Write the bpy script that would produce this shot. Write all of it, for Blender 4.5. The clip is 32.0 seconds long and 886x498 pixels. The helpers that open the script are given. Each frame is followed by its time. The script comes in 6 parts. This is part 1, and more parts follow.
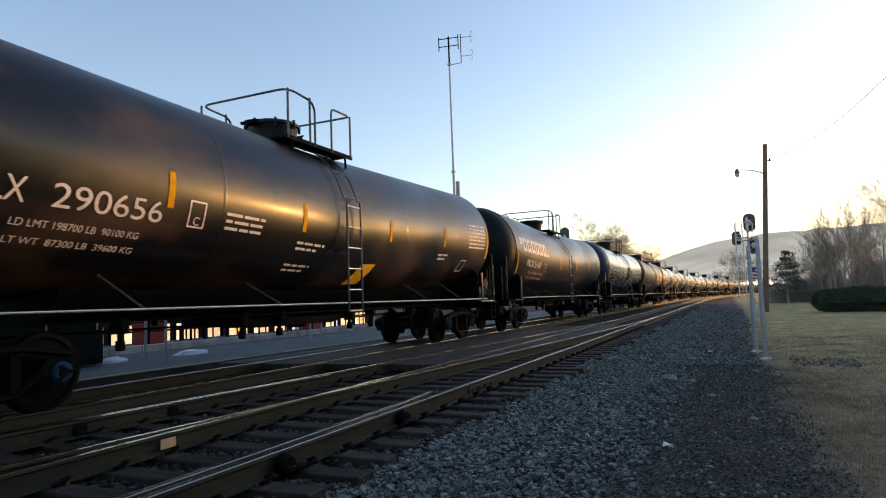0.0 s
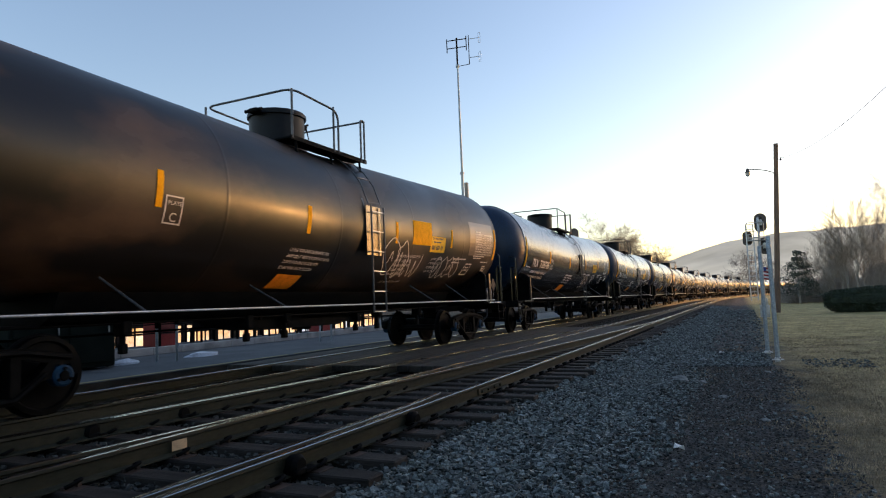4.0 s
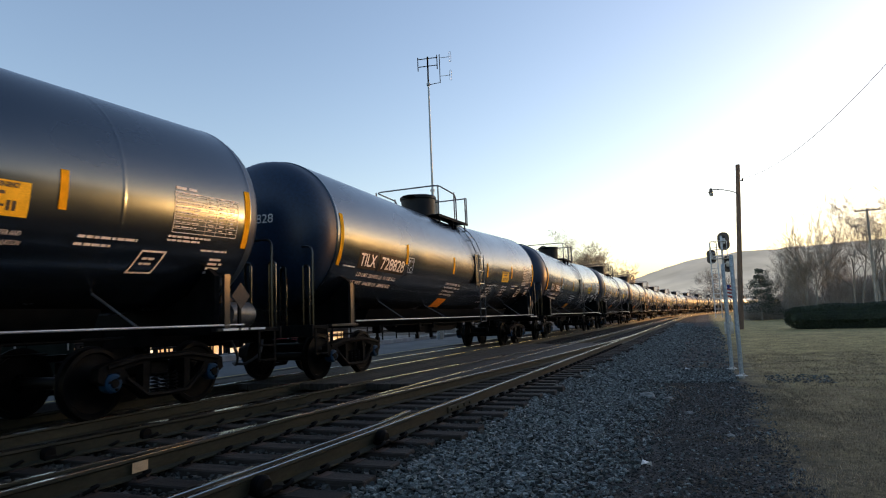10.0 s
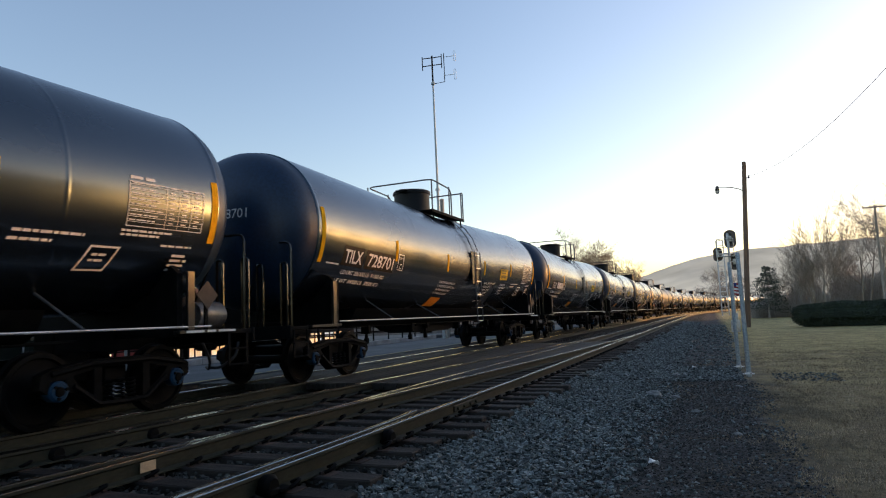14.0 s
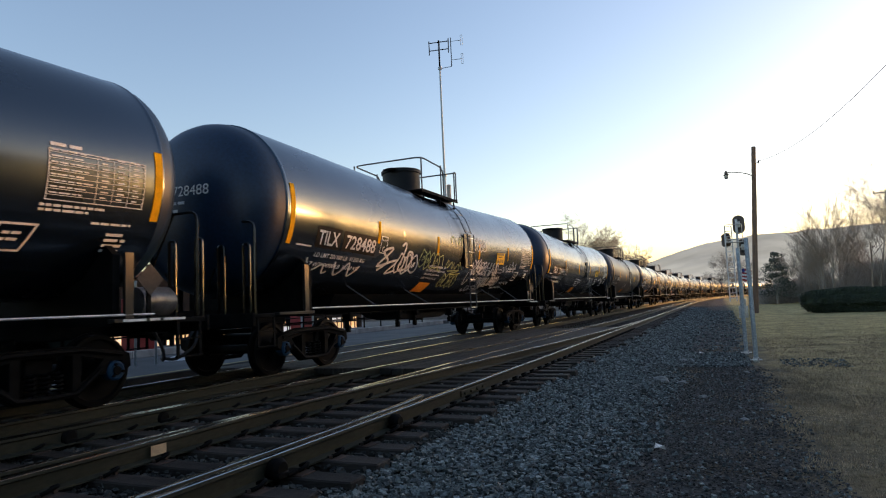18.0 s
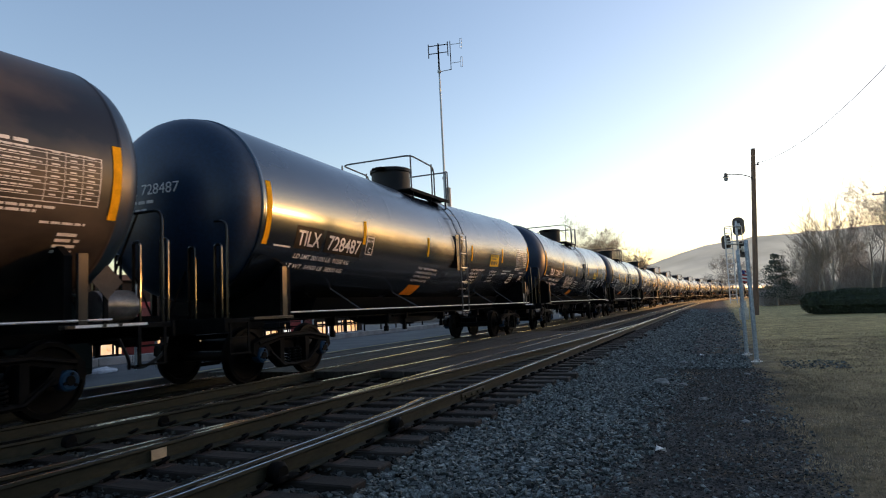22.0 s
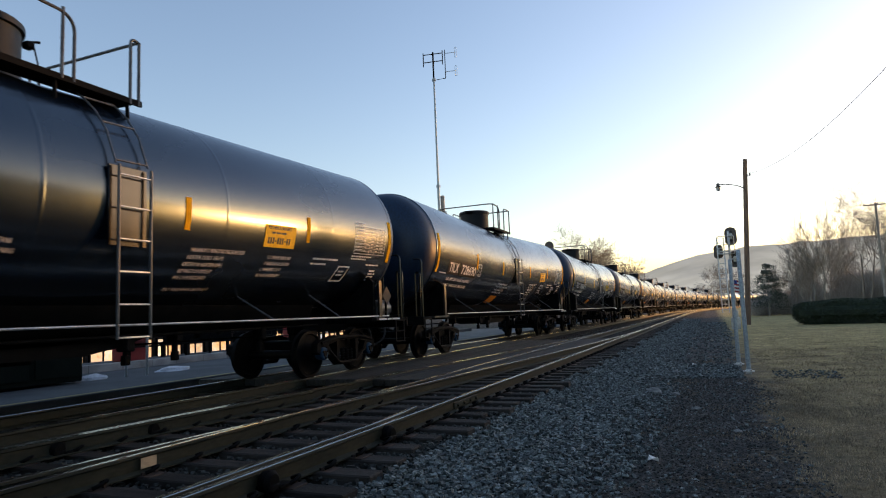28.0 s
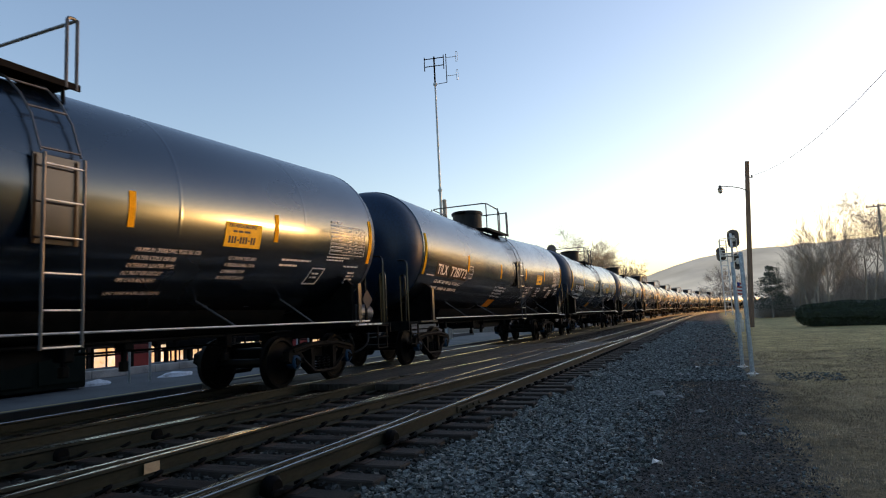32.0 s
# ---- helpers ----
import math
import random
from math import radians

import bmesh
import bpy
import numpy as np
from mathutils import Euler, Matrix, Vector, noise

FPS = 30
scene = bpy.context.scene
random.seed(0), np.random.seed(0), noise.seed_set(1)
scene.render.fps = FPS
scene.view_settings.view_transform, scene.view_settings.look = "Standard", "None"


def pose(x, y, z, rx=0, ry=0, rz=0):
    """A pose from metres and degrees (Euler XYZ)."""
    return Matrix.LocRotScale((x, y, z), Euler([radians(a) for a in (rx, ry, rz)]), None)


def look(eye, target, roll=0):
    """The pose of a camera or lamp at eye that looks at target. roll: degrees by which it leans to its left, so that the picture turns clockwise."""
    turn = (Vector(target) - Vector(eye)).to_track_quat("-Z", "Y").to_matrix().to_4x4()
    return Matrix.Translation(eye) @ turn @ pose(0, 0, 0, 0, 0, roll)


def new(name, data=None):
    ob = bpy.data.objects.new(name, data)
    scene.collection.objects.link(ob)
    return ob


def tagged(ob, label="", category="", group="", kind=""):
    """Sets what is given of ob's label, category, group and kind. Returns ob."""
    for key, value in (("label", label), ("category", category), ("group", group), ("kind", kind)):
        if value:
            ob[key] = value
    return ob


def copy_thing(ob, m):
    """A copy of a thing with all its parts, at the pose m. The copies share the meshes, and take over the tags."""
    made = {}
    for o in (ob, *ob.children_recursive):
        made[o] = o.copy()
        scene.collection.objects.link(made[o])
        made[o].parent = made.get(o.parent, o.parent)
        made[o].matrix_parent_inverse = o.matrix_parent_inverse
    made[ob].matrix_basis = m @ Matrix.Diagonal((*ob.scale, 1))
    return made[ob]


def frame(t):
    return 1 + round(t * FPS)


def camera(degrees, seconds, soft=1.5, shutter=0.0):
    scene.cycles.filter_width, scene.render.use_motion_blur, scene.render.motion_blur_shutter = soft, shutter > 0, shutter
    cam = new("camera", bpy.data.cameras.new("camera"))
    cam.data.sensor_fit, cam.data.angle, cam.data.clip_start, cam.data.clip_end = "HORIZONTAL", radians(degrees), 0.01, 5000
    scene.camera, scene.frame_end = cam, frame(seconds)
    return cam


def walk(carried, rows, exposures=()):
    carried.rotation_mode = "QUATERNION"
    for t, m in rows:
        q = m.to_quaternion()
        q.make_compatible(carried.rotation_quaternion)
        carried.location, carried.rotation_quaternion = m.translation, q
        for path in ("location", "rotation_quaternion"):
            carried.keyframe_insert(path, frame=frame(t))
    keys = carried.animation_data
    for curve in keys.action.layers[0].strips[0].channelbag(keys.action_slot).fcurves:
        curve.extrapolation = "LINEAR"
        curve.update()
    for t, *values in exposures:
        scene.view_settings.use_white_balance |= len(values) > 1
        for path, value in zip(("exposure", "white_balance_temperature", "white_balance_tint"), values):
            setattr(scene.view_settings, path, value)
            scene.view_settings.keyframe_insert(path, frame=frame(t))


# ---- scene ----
# Units: metres. z = 0 is the top of the rails, y runs along the straight track, x to the right of it.
EYE = (0.0, 0.0, 1.106)
cam = camera(70.0, 32.0, soft=1.1, shutter=0.05)
TURNS = [
    (0, 94.76, 2.10, 24.37), (0.5, 95.06, 2.52, 24.33), (1, 95.33, 2.55, 24.41), (1.5, 95.34, 2.44, 24.52),
    (2, 94.96, 2.49, 24.83), (2.5, 94.28, 2.31, 25.01), (4.5, 95.15, 2.39, 25.43), (5, 95.27, 2.36, 25.84),
    (5.5, 95.56, 2.22, 25.87), (6, 95.62, 2.07, 25.24), (6.5, 95.72, 2.28, 24.90), (7, 95.85, 2.16, 24.22),
    (7.5, 95.90, 2.15, 24.15), (8, 96.00, 2.38, 24.08), (8.5, 96.11, 2.28, 23.92), (9, 96.21, 2.28, 23.79),
    (9.5, 96.26, 2.35, 23.57), (10, 96.35, 2.29, 22.48), (10.5, 96.47, 2.41, 22.50), (11, 96.55, 2.41, 22.50),
    (11.5, 96.59, 2.26, 22.51), (12, 96.43, 2.22, 22.88), (12.5, 96.40, 2.27, 22.82), (13, 96.43, 2.19, 22.87),
    (13.5, 96.26, 2.62, 22.96), (14, 96.30, 2.53, 23.00), (14.5, 96.23, 2.49, 23.10), (16.5, 95.50, 2.68, 23.48),
    (17, 95.07, 2.51, 23.61), (17.5, 94.97, 2.41, 23.62), (18, 95.04, 2.49, 23.63), (18.5, 95.13, 2.52, 23.80),
    (19, 95.18, 2.56, 24.07), (19.5, 95.16, 2.34, 24.02), (20, 95.06, 2.29, 23.85), (20.5, 95.06, 2.30, 23.73),
    (21, 95.08, 2.38, 23.69), (21.5, 95.17, 2.53, 23.66), (22, 95.30, 2.68, 23.65), (22.5, 95.49, 2.43, 23.51),
    (23, 95.66, 2.40, 23.47), (23.5, 95.68, 2.52, 23.40), (24, 95.64, 2.57, 23.36), (24.5, 95.66, 2.48, 23.05),
    (26.5, 96.02, 2.33, 23.11), (27, 95.99, 2.59, 22.95), (27.5, 96.08, 2.41, 23.00), (28, 96.00, 2.39, 23.03),
    (28.5, 96.01, 2.54, 23.14), (29, 95.99, 2.50, 23.22), (29.5, 95.89, 2.57, 23.26), (30, 95.87, 2.65, 23.21),
    (30.5, 95.88, 2.73, 23.25), (31, 95.98, 2.68, 23.28), (31.5, 96.23, 2.74, 23.28), (32, 96.36, 2.68, 23.26),
]
walk(cam, [(t, pose(*EYE, rx, ry, rz)) for t, rx, ry, rz in TURNS], exposures=[(t, e, 6120, 23) for t, e in ((0, 0.12), (1, 0.14), (2, -0.02), (2.5, 0.0), (4.5, 0.1), (5, 0.14), (6, 0.08), (7, 0.08), (8, -0.04), (32, -0.04))])

# ---- light ----
SUN_AZ, SUN_EL = 39.0, 4.4          # degrees from +y towards +x, and above the horizon
world = bpy.data.worlds.new("evening_sky")
scene.world = world
world.use_nodes = True
wn = world.node_tree
sky = wn.nodes.new("ShaderNodeTexSky")
sky.sky_type, sky.sun_disc = "NISHITA", False
sky.sun_elevation, sky.sun_rotation = radians(SUN_EL), radians(SUN_AZ)
sky.altitude, sky.air_density, sky.dust_density, sky.ozone_density = 150, 1.0, 1.2, 1.3
wn.links.new(sky.outputs[0], wn.nodes["Background"].inputs[0])
wn.nodes["Background"].inputs[1].default_value = 0.46
lamp = new("sun", bpy.data.lights.new("sun", "SUN"))
lamp.data.energy, lamp.data.angle, lamp.data.color = 2.2, radians(0.6), (1.0, 0.45, 0.10)
a, e = radians(SUN_AZ), radians(SUN_EL)
lamp.matrix_world = look((60 * math.sin(a), 60 * math.cos(a), 60 * math.tan(e)), (0, 0, 0))


# ---- materials ----
def material(name, color, rough=0.6, metal=0.0, second=None, scale=4.0, fine=60.0, bump=0.15, spread=(0.4, 0.65),
             rough_var=0.12, coat=0.0, stretch=(1, 1, 1), emit=0.0, random=0.0, island=0.0, depth=0.01, spec=0.5):
    """Two colours mixed by a coarse noise, a fine grain, bump and uneven gloss, in object space."""
    m = bpy.data.materials.new(name)
    m.use_nodes = True
    n, l = m.node_tree.nodes, m.node_tree.links
    b = n["Principled BSDF"]
    second = second or tuple(c * 0.7 for c in color)
    tc, mp = n.new("ShaderNodeTexCoord"), n.new("ShaderNodeMapping")
    mp.inputs["Scale"].default_value = stretch
    l.new(tc.outputs["Object"], mp.inputs[0])
    big, small = n.new("ShaderNodeTexNoise"), n.new("ShaderNodeTexNoise")
    big.inputs["Scale"].default_value, big.inputs["Detail"].default_value = scale, 6
    small.inputs["Scale"].default_value, small.inputs["Detail"].default_value = fine, 4
    l.new(mp.outputs[0], big.inputs[0]), l.new(mp.outputs[0], small.inputs[0])
    ramp = n.new("ShaderNodeValToRGB")
    ramp.color_ramp.elements[0].position, ramp.color_ramp.elements[1].position = spread
    ramp.color_ramp.elements[0].color, ramp.color_ramp.elements[1].color = (*color, 1), (*second, 1)
    l.new(big.outputs[0], ramp.inputs[0])
    grain = n.new("ShaderNodeMix")
    grain.data_type, grain.blend_type = "RGBA", "MULTIPLY"
    grain.inputs[0].default_value = 1.0
    gr = n.new("ShaderNodeMapRange")
    gr.inputs[1].default_value, gr.inputs[2].default_value = 0.3, 0.7
    gr.inputs[3].default_value, gr.inputs[4].default_value = 0.7, 1.25
    l.new(small.outputs[0], gr.inputs[0])
    l.new(ramp.outputs[0], grain.inputs[6]), l.new(gr.outputs[0], grain.inputs[7])
    out = grain.outputs[2]
    if random or island:
        src = n.new("ShaderNodeNewGeometry").outputs["Random Per Island"] if island else n.new("ShaderNodeObjectInfo").outputs["Random"]
        mr = n.new("ShaderNodeMapRange")
        k = random or island
        mr.inputs[3].default_value, mr.inputs[4].default_value = 1 - k, 1 + k
        l.new(src, mr.inputs[0])
        v = n.new("ShaderNodeMix")
        v.data_type, v.blend_type = "RGBA", "MULTIPLY"
        v.inputs[0].default_value = 1.0
        l.new(out, v.inputs[6]), l.new(mr.outputs[0], v.inputs[7])
        out = v.outputs[2]
    l.new(out, b.inputs["Base Color"])
    rr = n.new("ShaderNodeMapRange")
    rr.inputs[3].default_value, rr.inputs[4].default_value = max(0.02, rough - rough_var), min(1, rough + rough_var)
    l.new(big.outputs[0], rr.inputs[0]), l.new(rr.outputs[0], b.inputs["Roughness"])
    b.inputs["Metallic"].default_value = metal
    b.inputs["Coat Weight"].default_value = coat
    b.inputs["Specular IOR Level"].default_value = spec
    if bump:
        bp = n.new("ShaderNodeBump")
        bp.inputs["Strength"].default_value, bp.inputs["Distance"].default_value = bump, depth
        l.new(small.outputs[0], bp.inputs["Height"]), l.new(bp.outputs[0], b.inputs["Normal"])
    if emit:
        l.new(out, b.inputs["Emission Color"])
        b.inputs["Emission Strength"].default_value = emit
    return m


def tank_paint(name, color, dust, rough, amount, gloss_spread=0.1, coat=1.0):
    """Painted tank jacket: dark paint with road dust in soft patches, rolled-plate waviness along the shell."""
    m = bpy.data.materials.new(name)
    m.use_nodes = True
    n, l = m.node_tree.nodes, m.node_tree.links
    b = n["Principled BSDF"]
    tc = n.new("ShaderNodeTexCoord")
    mp = n.new("ShaderNodeMapping")
    mp.inputs["Scale"].default_value = (0.6, 0.35, 0.6)
    l.new(tc.outputs["Object"], mp.inputs[0])
    soft, fine, wave = n.new("ShaderNodeTexNoise"), n.new("ShaderNodeTexNoise"), n.new("ShaderNodeTexNoise")
    soft.inputs["Scale"].default_value, soft.inputs["Detail"].default_value = 1.3, 7
    fine.inputs["Scale"].default_value, fine.inputs["Detail"].default_value = 45, 5
    streak = n.new("ShaderNodeMapping")
    streak.inputs["Scale"].default_value = (0.25, 1.1, 0.25)
    l.new(tc.outputs["Object"], streak.inputs[0])
    wave.inputs["Scale"].default_value, wave.inputs["Detail"].default_value = 0.8, 1
    l.new(mp.outputs[0], soft.inputs[0]), l.new(tc.outputs["Object"], fine.inputs[0]), l.new(streak.outputs[0], wave.inputs[0])
    ramp = n.new("ShaderNodeValToRGB")
    ramp.color_ramp.elements[0].position, ramp.color_ramp.elements[1].position = 0.56 - amount * 0.3, 0.66
    ramp.color_ramp.elements[0].color, ramp.color_ramp.elements[1].color = (*color, 1), (*dust, 1)
    l.new(soft.outputs[0], ramp.inputs[0])
    l.new(ramp.outputs[0], b.inputs["Base Color"])
    rr = n.new("ShaderNodeMapRange")
    rr.inputs[1].default_value, rr.inputs[2].default_value = 0.35, 0.75
    rr.inputs[3].default_value, rr.inputs[4].default_value = rough - gloss_spread, rough + gloss_spread
    l.new(soft.outputs[0], rr.inputs[0]), l.new(rr.outputs[0], b.inputs["Roughness"])
    b.inputs["Specular IOR Level"].default_value = 0.9 if coat > 0.6 else 0.28
    # tint pushes the reflected sky further towards blue
    b.inputs["Specular Tint"].default_value = (0.52, 0.77, 1.0, 1)
    b.inputs["Coat Weight"].default_value, b.inputs["Coat IOR"].default_value = coat * 0.3, 1.5
    cr = n.new("ShaderNodeMapRange")
    cr.inputs[1].default_value, cr.inputs[2].default_value = 0.3, 0.7
    cr.inputs[3].default_value, cr.inputs[4].default_value = rough * 0.36, rough * 0.70
    l.new(soft.outputs[0], cr.inputs[0]), l.new(cr.outputs[0], b.inputs["Coat Roughness"])
    b1, b2 = n.new("ShaderNodeBump"), n.new("ShaderNodeBump")
    b1.inputs["Strength"].default_value, b1.inputs["Distance"].default_value = 0.30, 0.03
    b2.inputs["Strength"].default_value, b2.inputs["Distance"].default_value = 0.003, 0.002
    l.new(wave.outputs[0], b1.inputs["Height"]), l.new(fine.outputs[0], b2.inputs["Height"])
    l.new(b1.outputs[0], b2.inputs["Normal"]), l.new(b2.outputs[0], b.inputs["Normal"])
    l.new(b1.outputs[0], b.inputs["Coat Normal"])
    return m


def plain(name, color, rough=0.5, metal=0.0, spec=0.5):
    return material(name, color, rough, metal, second=tuple(c * 0.82 for c in color), scale=9, fine=120, bump=0.05, rough_var=0.08, depth=0.002, spec=spec)


M = {
    # bluish base stands in for sky reflected in the black paint
    "black_gloss": tank_paint("black_gloss_paint", (0.0012, 0.0038, 0.010), (0.003, 0.006, 0.011), 0.265, 0.3, 0.04),
    "black_worn": tank_paint("black_worn_paint", (0.0042, 0.0042, 0.0044), (0.062, 0.042, 0.026), 0.40, 0.35, 0.10, 0.45),
    "brown_dust": tank_paint("dusty_brown_black_paint", (0.006, 0.0058, 0.0055), (0.058, 0.041, 0.028), 0.46, 0.35, 0.10, 0.3),
    "light_dust": tank_paint("dust_filmed_black_paint", (0.012, 0.0105, 0.0095), (0.105, 0.080, 0.056), 0.42, 0.55, 0.08, 0.5),
    # blue of the reflected sky is painted into the heads' own colour
    "head_paint": material("sky_tinted_head_paint", (0.0038, 0.0185, 0.047), 0.40, second=(0.0046, 0.020, 0.049), scale=1.2, fine=20, bump=0.02, rough_var=0.05, spec=0.42),
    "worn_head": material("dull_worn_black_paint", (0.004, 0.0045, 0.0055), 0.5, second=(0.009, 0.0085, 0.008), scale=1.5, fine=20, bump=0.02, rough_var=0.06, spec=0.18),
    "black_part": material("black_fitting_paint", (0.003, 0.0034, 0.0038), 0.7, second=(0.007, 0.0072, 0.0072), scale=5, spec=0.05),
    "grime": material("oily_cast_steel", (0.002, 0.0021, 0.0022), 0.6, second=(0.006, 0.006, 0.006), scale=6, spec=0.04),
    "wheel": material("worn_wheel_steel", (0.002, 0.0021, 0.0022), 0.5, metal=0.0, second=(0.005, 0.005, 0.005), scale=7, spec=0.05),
    "blue_cap": plain("blue_bearing_paint", (0.006, 0.035, 0.075), 0.6, spec=0.15),
    "bright_steel": material("bare_bright_steel", (0.55, 0.53, 0.50), 0.25, metal=1.0, second=(0.4, 0.38, 0.36)),
    "silver": material("dull_silver_paint", (0.5, 0.5, 0.49), 0.4, metal=0.6, second=(0.36, 0.35, 0.33)),
    "white": plain("white_stencil_paint", (0.75, 0.74, 0.71), 0.5),
    "orange_letters": plain("orange_stencil_paint", (0.75, 0.30, 0.03), 0.45),
    "yellow": plain("yellow_reflective_sheet", (0.85, 0.42, 0.0), 0.7, spec=0.05),
    "yellow_plate": plain("yellow_placard", (0.85, 0.50, 0.004), 0.6, spec=0.2),
    "orange_plate": plain("orange_placard", (0.80, 0.27, 0.008), 0.6, spec=0.2),
    "spray_white": plain("white_spray_paint", (0.62, 0.62, 0.60), 0.6),
    "spray_green": plain("yellow_green_spray_paint", (0.42, 0.46, 0.14), 0.6),
    "rail_side": material("weathered_rail_side", (0.017, 0.0195, 0.0135), 0.6, second=(0.031, 0.030, 0.019), spec=0.2, scale=3, fine=40, stretch=(1, 0.3, 1)),
    "rail_top": material("polished_rail_top", (0.80, 0.78, 0.74), 0.12, metal=1.0, second=(0.62, 0.60, 0.57), scale=2, fine=30, bump=0.01, rough_var=0.06, stretch=(6, 0.3, 1)),
    "tie": material("creosoted_timber", (0.016, 0.014, 0.012), 0.8, second=(0.040, 0.034, 0.029), spec=0.2, scale=3, fine=30, bump=0.6, stretch=(0.5, 6, 3), random=0.3),
    "deck": material("timber_crossing_plank", (0.021, 0.0205, 0.0185), 0.75, second=(0.038, 0.036, 0.032), spec=0.2, scale=2, fine=25, bump=0.5, stretch=(6, 0.4, 3), random=0.25),
    "ballast": material("crushed_stone", (0.055, 0.067, 0.066), 0.7, second=(0.170, 0.192, 0.184), spec=0.25, scale=30, fine=120, bump=0.5, island=0.75),
    "asphalt": material("platform_asphalt", (0.062, 0.067, 0.071), 0.8, second=(0.105, 0.112, 0.115), spec=0.3, scale=0.7, fine=90, bump=0.4),
    "concrete": material("aged_concrete", (0.44, 0.43, 0.41), 0.85, second=(0.28, 0.27, 0.255), scale=1.5, fine=50, bump=0.3),
    "line_yellow": plain("faded_yellow_line", (0.42, 0.33, 0.13), 0.8),
    "galvanised": material("galvanised_steel", (0.30, 0.34, 0.36), 0.45, metal=0.4, second=(0.40, 0.44, 0.45), scale=14, fine=40, bump=0.05),
    "pole_wood": material("weathered_pole_wood", (0.22, 0.13, 0.08), 0.85, second=(0.13, 0.09, 0.065), scale=2, fine=30, stretch=(8, 8, 0.6), bump=0.6),
    # lightened beyond real bark to carry the glare around backlit trees
    "bark": material("grey_brown_bark", (0.30, 0.25, 0.20), 0.9, second=(0.42, 0.36, 0.30), scale=3, fine=30, stretch=(1, 1, 0.4), bump=0.5),
    "hedge_leaf": material("dark_hedge_leaf", (0.018, 0.030, 0.014), 0.6, second=(0.035, 0.05, 0.02), scale=3, island=0.4),
    "needles": material("cedar_foliage", (0.07, 0.085, 0.065), 0.7, second=(0.11, 0.12, 0.085), scale=2, island=0.4),
    # bright sky's glare over the brush is put into its pale colour
    "brush": material("winter_brush_twigs", (0.38, 0.34, 0.30), 0.9, second=(0.48, 0.43, 0.38), scale=0.5, island=0.35),
    "backing": material("glossy_flat_sheet", (0.008, 0.007, 0.006), 0.16, second=(0.013, 0.011, 0.009), scale=3, bump=0.02, rough_var=0.04, spec=0.6),
    "post": material("scuffed_grey_post", (0.014, 0.013, 0.012), 0.4, metal=0.0, spec=0.3, second=(0.007, 0.007, 0.007), scale=6),
    "rail_dull": material("dull_rail_top", (0.54, 0.54, 0.53), 0.22, metal=1.0, second=(0.40, 0.40, 0.39), scale=2, fine=30, bump=0.01, stretch=(6, 0.3, 1)),
    "panel": plain("flat_black_panel", (0.004, 0.004, 0.0045), 0.55, spec=0.16),
    "cinder": material("dark_cinders", (0.044, 0.042, 0.041), 0.9, second=(0.125, 0.115, 0.104), scale=25, fine=120, bump=0.4, island=0.6, spec=0.15),
    "placard": plain("grubby_placard", (0.09, 0.075, 0.06), 0.7, spec=0.08),
    "dome_black": material("worn_black_dome", (0.004, 0.0065, 0.010), 0.5, second=(0.007, 0.009, 0.012), scale=4, spec=0.2),
    "pipe_grey": material("dull_grey_pipe", (0.085, 0.09, 0.095), 0.45, metal=0.2, second=(0.05, 0.052, 0.055)),
    "tank_grey": material("dull_grey_reservoir", (0.15, 0.15, 0.15), 0.35, metal=0.3, second=(0.045, 0.045, 0.045)),
    "grab_gloss": material("glossy_black_pipe", (0.004, 0.004, 0.004), 0.16, second=(0.007, 0.0065, 0.006), bump=0.0, rough_var=0.03, spec=0.6),
    "black": plain("dull_black", (0.015, 0.015, 0.016), 0.55),
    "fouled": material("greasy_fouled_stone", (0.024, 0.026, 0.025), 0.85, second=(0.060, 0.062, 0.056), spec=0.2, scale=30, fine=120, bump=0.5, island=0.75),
    "field_stone": material("grey_field_stone", (0.15, 0.155, 0.15), 0.85, second=(0.23, 0.235, 0.225), scale=12, fine=60, bump=0.3),
    "rust_plate": material("rusty_tie_plate", (0.030, 0.021, 0.017), 0.7, second=(0.060, 0.040, 0.032), scale=9, spec=0.2, random=0.4),
    # warm evening light on the lamp is put into this brown
    "iron": material("warm_lit_lamp_iron", (0.10, 0.075, 0.06), 0.6, metal=0.2, second=(0.06, 0.05, 0.045)),
    "red": plain("red_paint", (0.35, 0.03, 0.03), 0.5),
    "film": material("pale_varnished_panel", (0.055, 0.047, 0.040), 0.34, second=(0.085, 0.072, 0.058), scale=3, bump=0.02),
    "dark_red": plain("dark_red_panel", (0.16, 0.02, 0.02), 0.6),
    "track_bed": material("black_stone_bed", (0.005, 0.005, 0.0048), 0.9, second=(0.016, 0.015, 0.0135), scale=6, fine=60, bump=0.6, spec=0.1),
    "blue": plain("blue_cloth", (0.03, 0.05, 0.22), 0.8),
}


# ---- mesh helpers ----
def finish(bm, name, mat, smooth=True):
    me = bpy.data.meshes.new(name)
    bm.normal_update()
    bm.to_mesh(me)
    bm.free()
    for m in (mat if isinstance(mat, (list, tuple)) else [mat]):
        me.materials.append(m)
    if smooth:
        me.set_sharp_from_angle(angle=radians(38))
        me.polygons.foreach_set("use_smooth", [True] * len(me.polygons))
    return me


def part(name, bm, mat, parent=None, label="", smooth=True, at=None):
    """Link a bmesh (or a mesh) as one object, under a thing or a part."""
    ob = new(name, bm if isinstance(bm, bpy.types.Mesh) else finish(bm, name, mat, smooth))
    if parent is not None:
        ob.parent = parent
    if at is not None:
        ob.matrix_basis = at
    if label:
        ob["label"] = label
    return ob


def thing(name, label, category, group="", kind="", at=None):
    ob = new(name)
    if at is not None:
        ob.matrix_basis = at
    return tagged(ob, label, category, group, kind)


